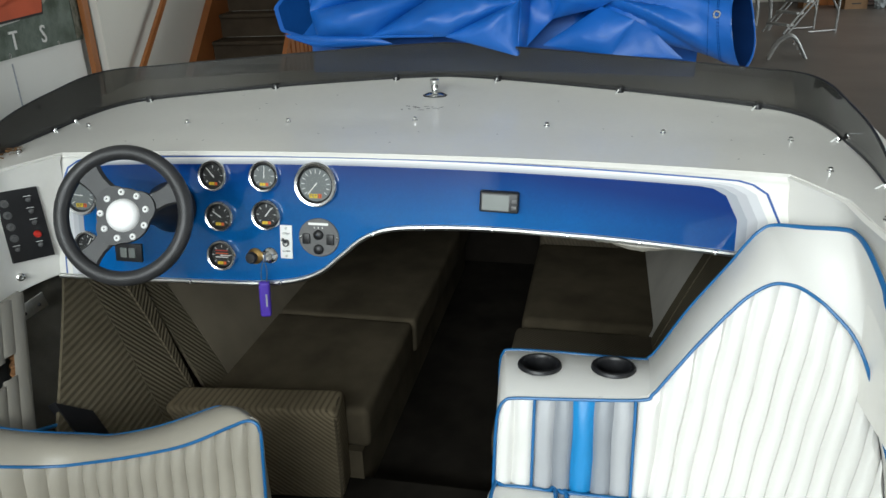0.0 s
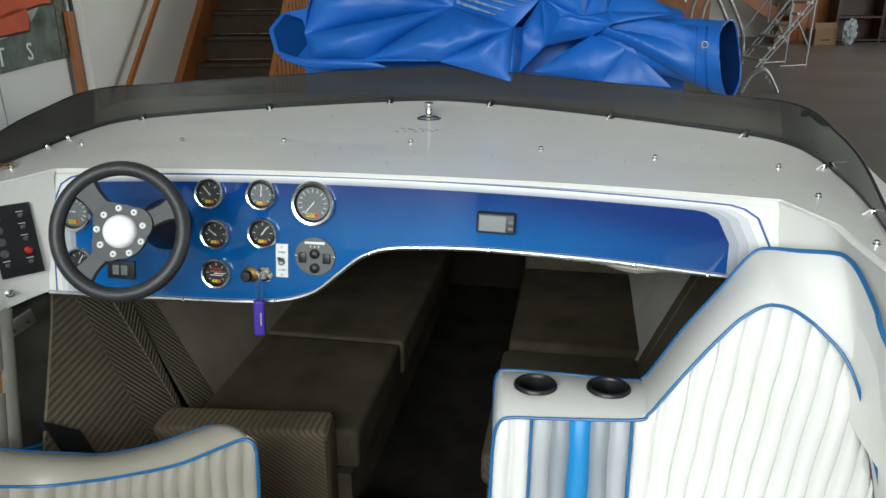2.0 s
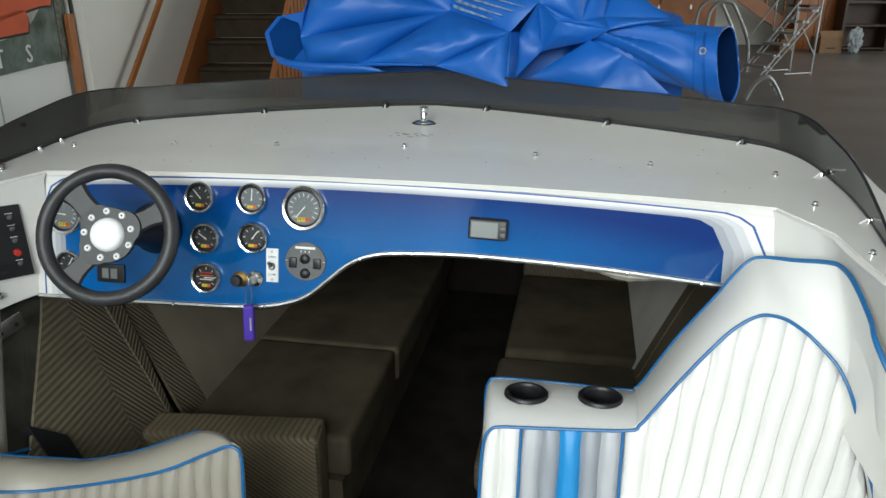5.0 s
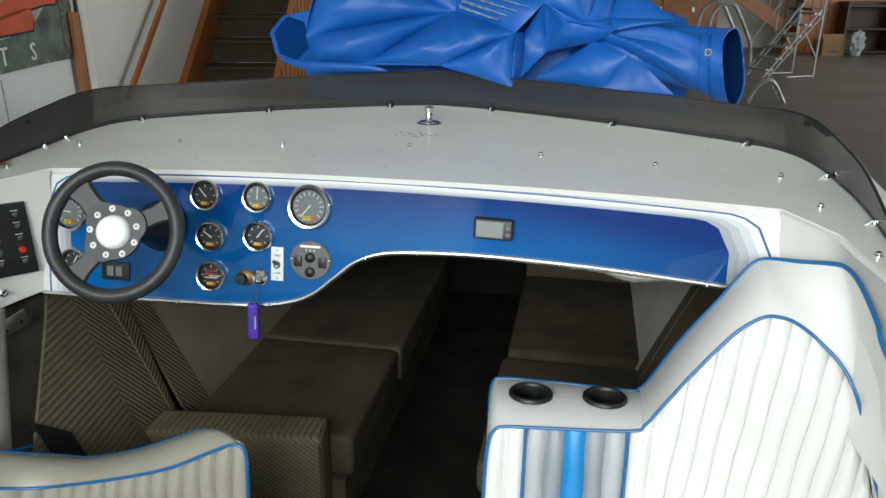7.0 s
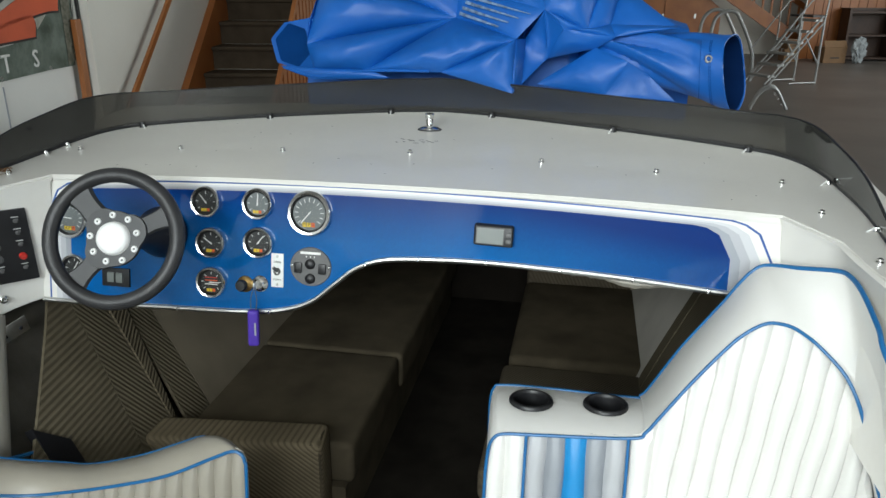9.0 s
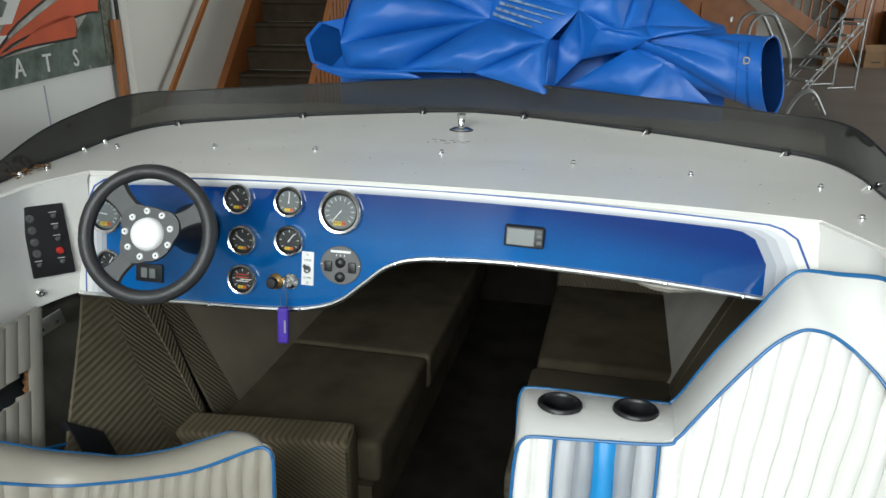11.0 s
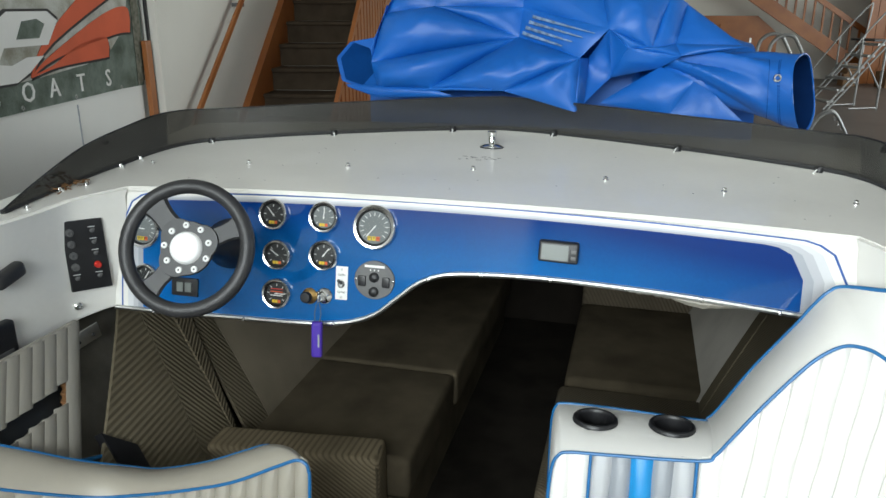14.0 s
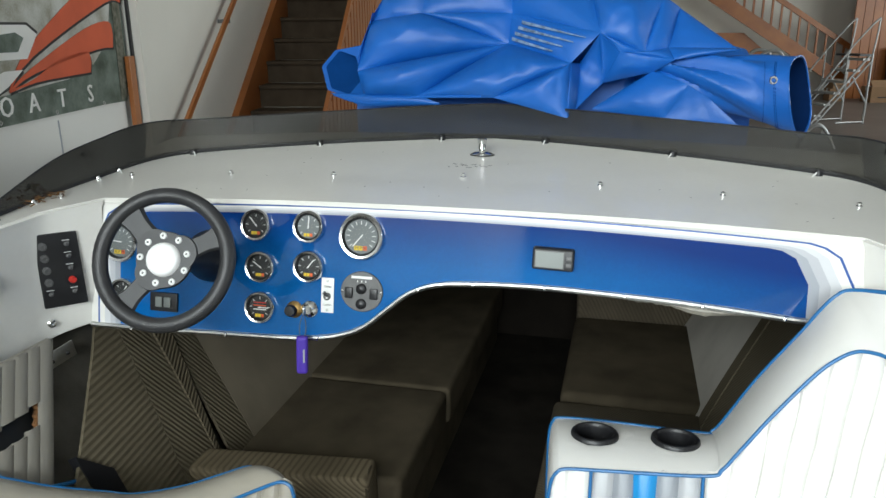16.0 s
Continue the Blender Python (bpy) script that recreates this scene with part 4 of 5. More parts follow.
for x, y in ((-1.085, 2.748), (-0.631, 2.868), (-0.189, 2.975), (0.194, 2.973), (0.629, 2.866), (1.056, 2.755), (1.235, 2.50), (-1.24, 2.52), (-1.25, 2.42), (1.25, 2.13), (-1.25, 2.12)):
    z = deck_z(x, y)
    cl = thing("windshield_clip", "black windshield clip with a white screw", "clip", "clips along the windshield base", at=(x, y, z))
    d = (Vector((0, 1.6, 0)) - Vector((x, y, 0))).normalized()
    o = Vector((x, y, z)) + d * 0.014
    part("clip", lathe([(0.013, -0.004), (0.013, 0.008), (0.009, 0.016), (0, 0.019)] if abs(x) < 1.1 else [(0.008, -0.002), (0.008, 0.006), (0.005, 0.012), (0, 0.013)], Matrix.Translation(o), 12), BLACK if abs(x) < 1.1 else CHROME, cl)
    part("screw", tube([o + d * 0.006 + Vector((0, 0, 0.010)), o + d * 0.030 + Vector((0, 0, -0.001))], 0.0028, 6), WHITE, cl, "white plastic screw")
nav = thing("bow_light_socket", "chrome plug-in light socket on an oval black base", "light socket", at=(0, 2.77, deck_z(0, 2.77)))
m = Matrix.Translation((0, 2.77, deck_z(0, 2.77) - 0.001))
part("base", lathe([(0.030, 0), (0.030, 0.005), (0.022, 0.010), (0.013, 0.011)], m @ Matrix.Diagonal((1.25, 0.9, 1, 1)), 28), CHROME, nav)
part("gasket", lathe([(0.034, 0), (0.034, 0.003), (0.028, 0.0035)], m @ Matrix.Diagonal((1.25, 0.9, 1, 1)), 28), BLACK, nav)
part("post", lathe([(0.012, 0.008), (0.012, 0.034), (0.0105, 0.036), (0.0105, 0.040), (0.016, 0.041), (0.016, 0.054), (0.013, 0.057), (0, 0.057)], m, 20), CHROME, nav)
SMUDGE = material("grey_smudge", (0.22, 0.21, 0.2), 0.7, var=0.4, scale=60)
marks = []
rnd = random.Random(4)
for k in range(13):
    x, y = -0.075 + 0.0105 * k + rnd.uniform(-0.004, 0.004), 2.625 + rnd.uniform(-0.022, 0.022)
    marks.append(moved(box(-rnd.uniform(0.004, 0.010), rnd.uniform(0.004, 0.010), -0.0022, 0.0022, 0, 0.0005), Matrix.Translation((x, y, deck_z(x, y) + 0.0006)) @ pose(0, 0, 0, 0, 0, rnd.uniform(-50, 50))))
for k in range(26):
    x, y = rnd.uniform(-0.9, 1.0), rnd.uniform(2.25, 2.78)
    marks.append(moved(box(-0.0022, 0.0022, -0.0016, 0.0016, 0, 0.0005), Matrix.Translation((x, y, deck_z(x, y) + 0.0006))))
tagged(part("deck_smudges", joined(*marks), SMUDGE, smooth=False), "faint grey worn marks on the cream deck", "marks", kind="stuff")
leaves = []
for k in range(26):
    x, y = -1.215 + rnd.uniform(-0.025, 0.025), 2.12 + rnd.uniform(-0.08, 0.08)
    leaves.append(moved(box(-0.009, 0.009, -0.003, 0.003, -0.0006, 0.0006), Matrix.Translation((x, y, deck_z(x, y) + 0.005 + rnd.uniform(0, 0.012))) @ pose(0, 0, 0, rnd.uniform(-40, 40), rnd.uniform(-40, 40), rnd.uniform(0, 180))))
tagged(part("leaf_litter", joined(*leaves), material("dry_leaf", (0.22, 0.11, 0.04), 0.9, var=0.4, scale=50), smooth=False), "dry brown leaf litter in the windshield corner", "debris", kind="stuff")
for x in (-0.93, -0.62, -0.33, -0.05, 0.10, 0.29, 0.49, 0.68, 0.87):
    part("trim_screw", lathe([(0.006, 0), (0.005, 0.003), (0, 0.004)], on_dash(x, lip_at(x), 0.012) @ pose(0, 0, 0, 90, 0, 0), 10), CHROME, dash)
# frayed lining edge that hangs under the dashboard
rag = []
for i in range(26):
    x = 0.50 + 0.30 * i / 25
    drop = 0.008 + 0.016 * math.exp(-((x - 0.68) / 0.06) ** 2) + 0.004 * noise.noise((x * 60, 0, 0))
    rag.append([(x, 2.150, lip_at(x) - 0.004), (x, 2.146 - 0.003 * (i % 2), lip_at(x) - 0.008 - drop * 0.5), (x, 2.152, lip_at(x) - 0.008 - drop)])
tagged(part("frayed_lining", thick(loft(rag), 0.003), VINYL_CREAM_SHADED), "frayed pale lining edge hanging under the dashboard", "lining")

# side panel with a torn opening, beside the helm seat
side = thing("side_panel", "white pleated vinyl side panel with a torn opening", "side panel", at=(-1.0, 1.6, 0.5))
edge = lambda z: 1.95 + (z - 1.135) * 0.85
for i in range(14):
    y_a, y_b = (lambda z, i=i: edge(z) - 0.046 * (i + 1)), (lambda z, i=i: edge(z) - 0.046 * i)
    zc = 1.018 - 0.002 * i + 0.003 * (i % 2)
    for z0, z1 in (((0.5, zc - 0.024), (zc + 0.022, 1.158)) if 1 <= i <= 8 else ((0.5, 1.158),)):
        hull_lining(-1, y_a, y_b, z0, z1, 0.0045, VINYL_SIDE_SHADED, "pleat", parent=side, puff=True).location.x += 0.004
# black sheet behind the tear stands in for the shade of the hollow
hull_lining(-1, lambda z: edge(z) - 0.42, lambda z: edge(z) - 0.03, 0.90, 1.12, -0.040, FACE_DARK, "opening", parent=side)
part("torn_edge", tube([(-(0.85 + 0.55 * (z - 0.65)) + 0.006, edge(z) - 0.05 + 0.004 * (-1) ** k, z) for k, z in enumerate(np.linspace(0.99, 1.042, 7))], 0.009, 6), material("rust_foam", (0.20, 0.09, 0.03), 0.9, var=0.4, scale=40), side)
part("top_hem", tube([(-(0.85 + 0.55 * 0.51) + 0.008, y, 1.160) for y in np.linspace(1.963, 1.3, 8)], 0.008), VINYL_SIDE_SHADED, side)
part("hem_piping", tube(spline([(-(0.85 + 0.55 * (z - 0.65)) + 0.018, y, z) for y, z in ((1.80, 0.83), (1.68, 0.875), (1.55, 0.93), (1.4, 0.95))], 5), 0.006), PIPING, side, "blue vinyl piping")
pedal = thing("black_speaker_box", "small black box low against the cabin side", "box", at=(-0.93, 1.95, 0.6))
plate_rows = []
for k in range(5):
    y = 1.807 + 0.088 * k / 4
    zt = 0.895 + -0.084 * k / 4
    plate_rows.append([(-(0.85 + 0.55 * (z - 0.65)) + 0.035, y - 0.02 * t, z) for t, z in ((t, zt - 0.34 * t) for t in (0, 0.02, 0.5, 1))])
part("case", thick(loft(plate_rows), -0.03), BLACK, pedal)
for k in range(6):
    part("bulkhead_slat", box(-0.2, 0.3, 4.485, 4.5, 0.80 + 0.05 * k, 0.84 + 0.05 * k), WOOD_DARK, boat)

# ---- cover on the fore deck ----
cover = thing("boat_cover", "crumpled bright blue polyester boat cover bundled on the deck", "boat cover", at=(0.2, 3.4, 1.6))


PINCH = [(0.06, 1.965, 7, 0.2), (0.235, 1.885, 6, 0.6), (0.52, 1.945, 7, 0.1), (-0.10, 1.75, 6, 0.45), (-0.50, 1.90, 5, 0.8)]


def crumple(x, z, k, seed):
    """Ridged creases like stiff cloth."""
    p = Vector((x * k, z * k * 1.3, seed))
    p += 0.35 * noise.noise_vector(p * 0.7)
    return 1 - 2 * abs(noise.noise(p))


def pulled(x, z, reach=0.20):
    """Sharp folds that run out from the points where the cloth is gathered."""
    out = 0.0
    for px, pz, n, ph in PINCH:
        dx, dz = x - px, z - pz
        r = math.hypot(dx, dz) + 1e-6
        g = min(1.0, r / 0.07) * math.exp(-((r / reach) ** 1.6))
        if g < 0.01:
            continue
        a = math.atan2(dz, dx) / (2 * math.pi) * n + ph + 0.3 * noise.noise((dx * 3, dz * 3, ph * 9))
        out += g * (1 - 4 * abs((a % 1) - 0.5))
    return out


def top_of(u):
    return float(np.interp(u, (0, 0.05, 0.13, 0.30, 0.55, 0.72, 0.85, 1.0), (1.90, 1.97, 2.09, 2.26, 2.28, 2.12, 1.99, 1.93)))


rows = []
for j in range(120):
    v = j / 119
    row = []
    for i in range(220):
        u = i / 219
        x = -0.60 + 1.50 * u
        zt = top_of(u)
        a = math.pi * v * 0.97
        z = 1.52 + (zt - 1.52) * math.sin(a) ** 0.8
        y = 3.55 - (0.38 + 0.04 * math.sin(u * 5)) * math.cos(a)
        out = 0.040 * crumple(x, z + y * 0.6, 2.3, 1.0) + 0.044 * pulled(x, z, 0.27)
        e = min(1.0, 6 * min(v, 1 - v) + 0.15)
        y = max(y - out * e, 3.20)
        row.append((x, y, z + 0.3 * out * e))
    rows.append(row)
part("cloth", loft(rows), TARP, cover, "bright blue polyester cloth")

# rolled end on the starboard side, open to the side
A, Bp = Vector((1.015, 2.985, 1.800)), Vector((0.56, 3.05, 1.875))


def roll_ring(t, r, seed):
    c = A.lerp(Bp, t)
    out = []
    for k in range(72):
        q = 2 * math.pi * k / 72
        rr = r * (1 + 0.10 * math.sin(2 * q + 0.6) + 0.035 * math.sin(3 * q + 5 * t) + 0.10 * t * math.sin(4 * q + 7 * t + seed))
        rr += 0.024 * min(1.0, 2.2 * t) * (1 - 2 * abs(((q / 6.283 * 5 + 1.3 * t + 0.2) % 1) * 2 - 1)) * (0.4 + 0.6 * t)
        off = Vector((0, 0.92 * rr * math.cos(q), 1.05 * rr * math.sin(q)))
        off.x = (0.055 * math.cos(q) - 0.025 * math.sin(q)) * max(0.0, 1 - 3 * t)
        p = c + off
        if p.z < 1.64:
            p.z = 1.64 + (p.z - 1.64) * 0.1
        if p.y < 2.90 and p.z < 1.70:
            p.y = 2.90
        out.append(p)
    return out


part("rolled_end", loft([roll_ring(k / 30, 0.127 * (1 - 0.72 * (k / 30)), 0.4) for k in range(31)], True), TARP, cover)
# darker copy of the cloth: shade of the deep roll is in the colour
TARP_DEEP_SHADE = material("cover_inside_shade", (0.002, 0.016, 0.07), 0.85, var=0.2, spec=0.05)
part("roll_inside", loft([[q.lerp(A.lerp(Bp, k / 12 * 0.4), 0.05) for q in roll_ring(k / 12 * 0.4 + 0.002, 0.127 * (1 - 0.72 * k / 12 * 0.4), 0.4)] for k in range(13)], True), TARP_DEEP_SHADE, cover, "inside of the roll with shade in its dark blue")
part("roll_hem", tube(roll_ring(0.0, 0.127, 0.4), 0.0028, 5, closed=True), TARP, cover)
for t in (0.13, 0.145, 0.24):
    pts = roll_ring(t, 0.1282 * (1 - 0.72 * t), 0.4)
    for k in range(0, 72):
        if 2.0 < 2 * math.pi * k / 72 < 4.6:
            part("stitch", tube([pts[k] * 0.8 + pts[(k + 1) % 72] * 0.2 if False else pts[k], pts[k].lerp(pts[(k + 1) % 72], 0.6)], 0.0011, 4), TARP_IN, cover)
gm = roll_ring(0.15, 0.1285 * (1 - 0.72 * 0.15), 0.4)[32]
gq = Matrix.Translation(gm) @ Vector((0.1, -0.95, 0.25)).to_track_quat("Z", "Y").to_matrix().to_4x4()
part("grommet", lathe([(0.006, 0.002), (0.008, 0.005), (0.012, 0.005), (0.014, 0.001)], gq, 18), CHROME, cover, "brass-white grommet ring")

# pointed flap that hangs over the windshield in the middle
def fold(corners, n, bulge, amp, seed, name):
    """Cloth facet between four corners: swollen in the middle, with creases that die out at its crisp edges."""
    a, b, c, d = (Vector(p) for p in corners)
    rows = []
    for i in range(n + 1):
        row = []
        for j in range(n + 1):
            u, v = i / n, j / n
            p = a.lerp(b, u).lerp(d.lerp(c, u), v)
            e = (16 * u * (1 - u) * v * (1 - v)) ** 0.7
            q = bulge * e + amp * e * (1.3 * crumple(p.x, p.z, 6.0, seed) + 0.5 * crumple(p.x, p.z, 15.0, seed + 40) + 0.35 * pulled(p.x, p.z))
            row.append(p + Vector((0, -q, 0.25 * q)))
        rows.append(row)
    bm = loft(rows)
    bmesh.ops.remove_doubles(bm, verts=bm.verts, dist=0.0002)
    return part(name, thick(bm, 0.002), TARP, cover)


fold(((-0.488, 2.985, 1.774), (-0.278, 2.965, 1.781), (0.027, 3.130, 1.962), (-0.526, 3.020, 1.866)), 26, 0.085, 0.006, 1.0, "slope")
fold(((-0.526, 3.020, 1.866), (0.027, 3.130, 1.962), (-0.303, 3.130, 2.072), (-0.509, 3.140, 2.045)), 26, 0.075, 0.008, 2.0, "slope")
fold(((-0.540, 3.080, 1.946), (-0.526, 3.020, 1.866), (-0.509, 3.140, 2.045), (-0.450, 3.220, 2.174)), 12, 0.02, 0.006, 3.0, "port_lobe")
fold(((0.027, 3.130, 1.962), (0.034, 3.170, 2.070), (-0.303, 3.130, 2.072), (-0.303, 3.130, 2.072)), 22, 0.02, 0.006, 4.0, "slope")
fold(((-0.303, 3.130, 2.072), (0.034, 3.170, 2.070), (0.026, 3.200, 2.206), (-0.280, 3.220, 2.232)), 18, 0.02, 0.006, 5.0, "slope")
fold(((-0.509, 3.140, 2.045), (-0.303, 3.130, 2.072), (-0.280, 3.220, 2.232), (-0.450, 3.220, 2.174)), 14, 0.02, 0.006, 6.0, "slope")
fold(((-0.278, 2.965, 1.781), (0.004, 2.935, 1.783), (0.270, 2.970, 1.899), (0.027, 3.130, 1.962)), 28, 0.06, 0.014, 7.0, "flap")
fold(((0.004, 2.935, 1.783), (0.268, 2.900, 1.720), (0.270, 2.970, 1.899), (0.270, 2.970, 1.899)), 22, 0.03, 0.012, 8.0, "flap")
fold(((0.268, 2.900, 1.720), (0.294, 2.960, 1.743), (0.296, 3.060, 1.895), (0.270, 2.970, 1.899)), 10, 0.012, 0.003, 9.0, "flap_side")
fold(((0.027, 3.130, 1.962), (0.270, 2.970, 1.899), (0.364, 2.980, 1.999), (0.034, 3.170, 2.070)), 22, 0.018, 0.004, 10.0, "scuffed_fold")
fold(((0.034, 3.170, 2.070), (0.364, 2.980, 1.999), (0.304, 3.200, 2.201), (0.026, 3.200, 2.206)), 18, 0.02, 0.008, 11.0, "slope")
fold(((0.294, 2.960, 1.743), (0.379, 3.040, 1.831), (0.364, 2.980, 1.999), (0.296, 3.060, 1.895)), 14, -0.03, 0.006, 12.0, "fold")
fold(((0.379, 3.040, 1.831), (0.434, 2.965, 1.938), (0.364, 2.980, 1.999), (0.364, 2.980, 1.999)), 12, -0.012, 0.004, 13.0, "fold")
fold(((0.434, 2.965, 1.938), (0.513, 2.985, 1.934), (0.364, 2.980, 1.999), (0.364, 2.980, 1.999)), 12, 0.012, 0.004, 14.0, "fold")
fold(((0.364, 2.980, 1.999), (0.513, 2.985, 1.934), (0.569, 3.140, 2.119), (0.304, 3.200, 2.201)), 20, 0.06, 0.01, 15.0, "slope")
fold(((0.379, 3.040, 1.831), (0.546, 3.000, 1.872), (0.613, 2.990, 1.912), (0.434, 2.965, 1.938)), 14, 0.014, 0.006, 16.0, "under_fold")
fold(((0.434, 2.965, 1.938), (0.613, 2.990, 1.912), (0.593, 3.040, 1.951), (0.513, 2.985, 1.934)), 12, 0.016, 0.004, 17.0, "fold")
fold(((0.613, 2.990, 1.912), (0.825, 2.990, 1.946), (0.815, 3.050, 1.947), (0.593, 3.040, 1.951)), 14, 0.018, 0.004, 18.0, "top_fold")
fold(((0.513, 2.985, 1.934), (0.593, 3.040, 1.951), (0.628, 3.200, 2.082), (0.569, 3.140, 2.119)), 14, 0.02, 0.006, 19.0, "slope")
fold(((0.593, 3.040, 1.951), (0.815, 3.050, 1.947), (0.628, 3.200, 2.082), (0.628, 3.200, 2.082)), 14, 0.01, 0.005, 20.0, "slope")
fold(((0.348, 3.000, 1.743), (0.589, 2.930, 1.720), (0.658, 2.930, 1.835), (0.546, 3.000, 1.872)), 20, 0.02, 0.005, 21.0, "lower_fold")
fold(((0.589, 2.930, 1.720), (0.824, 2.920, 1.708), (0.730, 2.950, 1.790), (0.658, 2.930, 1.835)), 16, -0.012, 0.004, 22.0, "lower_fold")
fold(((-0.629, 3.000, 1.783), (-0.494, 2.965, 1.742), (-0.184, 2.945, 1.756), (-0.265, 2.950, 1.781)), 16, 0.012, 0.003, 24.0, "hem_fold")


def left_ring(t, r):
    """Open end of the cover on the port side, pinched into a rough hexagon."""
    c = Vector((-0.590, 3.02, 1.857)).lerp(Vector((-0.25, 3.26, 1.90)), t)
    out = []
    for k in range(48):
        q = 2 * math.pi * k / 48
        rr = r * math.cos(math.pi / 6) / math.cos((q + 0.3) % (math.pi / 3) - math.pi / 6) * (1 + 0.25 * t)
        out.append(c + Vector((0.80 * rr * math.cos(q), 0.35 * rr * math.cos(q), 1.02 * rr * math.sin(q))))
    return out


part("port_fold", loft([left_ring(k / 14, 0.088) for k in range(15)], True), TARP, cover)
part("port_fold_inside", loft([[q.lerp(Vector((-0.45, 3.12, 1.87)), 0.05) for q in left_ring(k / 8 * 0.5 + 0.004, 0.085)] for k in range(9)], True), TARP_IN, cover, "shaded inside of the folded edge")
hemL = [(-0.612, 2.985, 1.780), (-0.469, 2.960, 1.751), (-0.268, 2.945, 1.779), (-0.035, 2.930, 1.786)]
part("hem_cord", tube(spline(hemL, 5), 0.005, 6), TARP, cover)
scuffed = [Vector(p) for p in ((0.027, 3.130, 1.962), (0.270, 2.970, 1.899), (0.364, 2.980, 1.999), (0.034, 3.170, 2.070))]
for k in range(4):
    v0 = 0.16 + 0.20 * k
    st = []
    for q in range(21):
        u = 0.06 + 0.03 * k + (0.62 + 0.05 * k) * q / 20
        col = []
        for h in (-1, 0, 1):
            v = v0 + h * (0.055 * (1.1 - u) + 0.012 * noise.noise((u * 40, k * 7.0, h * 3.0)))
            p = scuffed[0].lerp(scuffed[1], u).lerp(scuffed[3].lerp(scuffed[2], u), v)
            col.append(p + Vector((0, -0.018 - 0.018 * (16 * u * (1 - u) * v * (1 - v)) ** 0.7, 0.004)))
        st.append(col)
    part("chalk_scuff", loft(st), SCUFF, cover, "chalky white scuff streak")

# ---- stairs beside the banner ----
def hall_part(name, bm, mat, parent=None, label=""):
    return part(name, hall(bm), mat, parent, label, smooth=False)


def hall_thing(name, label, category, u, v, z=FLOOR, group=""):
    return thing(name, label, category, group, at=BUILD @ Vector((u, v, z)))


def beam(p, q, w, h):
    """Square bar from p to q, w wide and h high."""
    p, q = Vector(p), Vector(q)
    d = q - p
    bm = box(-w / 2, w / 2, -h / 2, h / 2, 0, d.length)
    return moved(bm, Matrix.Translation(p) @ d.to_track_quat("Z", "Y").to_matrix().to_4x4())


def stair_z(v):
    return 1.32 + (v - 6.65) * 0.2 / 0.29


stairs = hall_thing("staircase", "carpeted brown stairs with orange oak strings and slatted rail", "stairs", -1.7, 5)
for i in range(-8, 12):
    z, v = 1.32 + 0.2 * i, 6.65 + 0.29 * i
    st = hall_part("step", box(-2.09, -1.17, v + 0.02, v + 0.31, z - 0.2, z - 0.03), STAIR_CARPET, stairs)
    part("nosing", hall(box(-2.09, -1.17, v - 0.02, v + 0.31, z - 0.035, z, 0.012)), STAIR_CARPET, st)
for u0, u1 in ((-2.148, -2.09), (-1.17, -1.13)):
    bm = bmesh.new()
    rise = 0.22 if u0 < -2 else 0.08
    vs = [[bm.verts.new((u, v, stair_z(v) + d)) for v, d in ((4.2, -0.3), (10.2, -0.3), (10.2, rise), (4.2, rise))] for u in (u0, u1)]
    bm.faces.new(vs[0])
    bm.faces.new(vs[1][::-1])
    for k in range(4):
        bm.faces.new((vs[0][k], vs[0][(k + 1) % 4], vs[1][(k + 1) % 4], vs[1][k]))
    hall_part("string", bm, WOOD, stairs, "orange stained oak string board")
for i in range(40):
    v = 4.35 + 0.145 * i
    hall_part("slat", box(-1.165, -1.135, v, v + 0.10, stair_z(v) + 0.05, stair_z(v) + 0.97), WOOD, stairs)
hall_part("cap_rail", beam((-1.15, 4.3, stair_z(4.3) + 0.955), (-1.15, 10.2, stair_z(10.2) + 0.955), 0.03, 0.045), WOOD, stairs)
handrail = hall_thing("handrail", "orange oak handrail on the stair wall", "handrail", -2.05, 5, 1.0)
hall_part("rail", beam((-2.06, 4.0, stair_z(4.0) + 1.12), (-2.06, 10.0, stair_z(10.0) + 1.12), 0.022, 0.045), WOOD, handrail)
for v in (4.9, 6.2, 7.5):
    hall_part("rail_bracket", box(-2.15, -2.06, v - 0.02, v + 0.02, stair_z(v) + 1.05, stair_z(v) + 1.08), STEEL_GREY, handrail)
post = hall_thing("corner_post", "orange oak corner post beside the banner", "post", -2.2, 4.92)
hall_part("post", box(-2.225, -2.192, 4.695, 4.765, FLOOR, 1.86, 0.004), WOOD, post)
hall_part("upper_trim", box(-2.215, -2.20, 4.76, 4.785, FLOOR, 4.4), BLACK, post)

# ---- banner ----
ban = hall_thing("banner", "weathered boat banner with red flames and white letters", "banner", -2.24, 4.0, 1.6)
BN = BUILD @ Matrix.Translation((-2.245, 4.86, 1.50)) @ Matrix(((0, 0, 1, 0), (1, 0, 0, 0), (0, 1, 0, 0), (0, 0, 0, 1)))   # local x along the wall, y up, z out


def ban_poly(pts, mat, off, name, label=""):
    bm = bmesh.new()
    f = bm.faces.new([bm.verts.new((x, y, off)) for x, y in pts])
    r = bmesh.ops.extrude_face_region(bm, geom=[f])
    bmesh.ops.translate(bm, verts=[g for g in r["geom"] if isinstance(g, bmesh.types.BMVert)], vec=(0, 0, 0.002))
    part(name, moved(bm, BN), mat, ban, label, smooth=False)


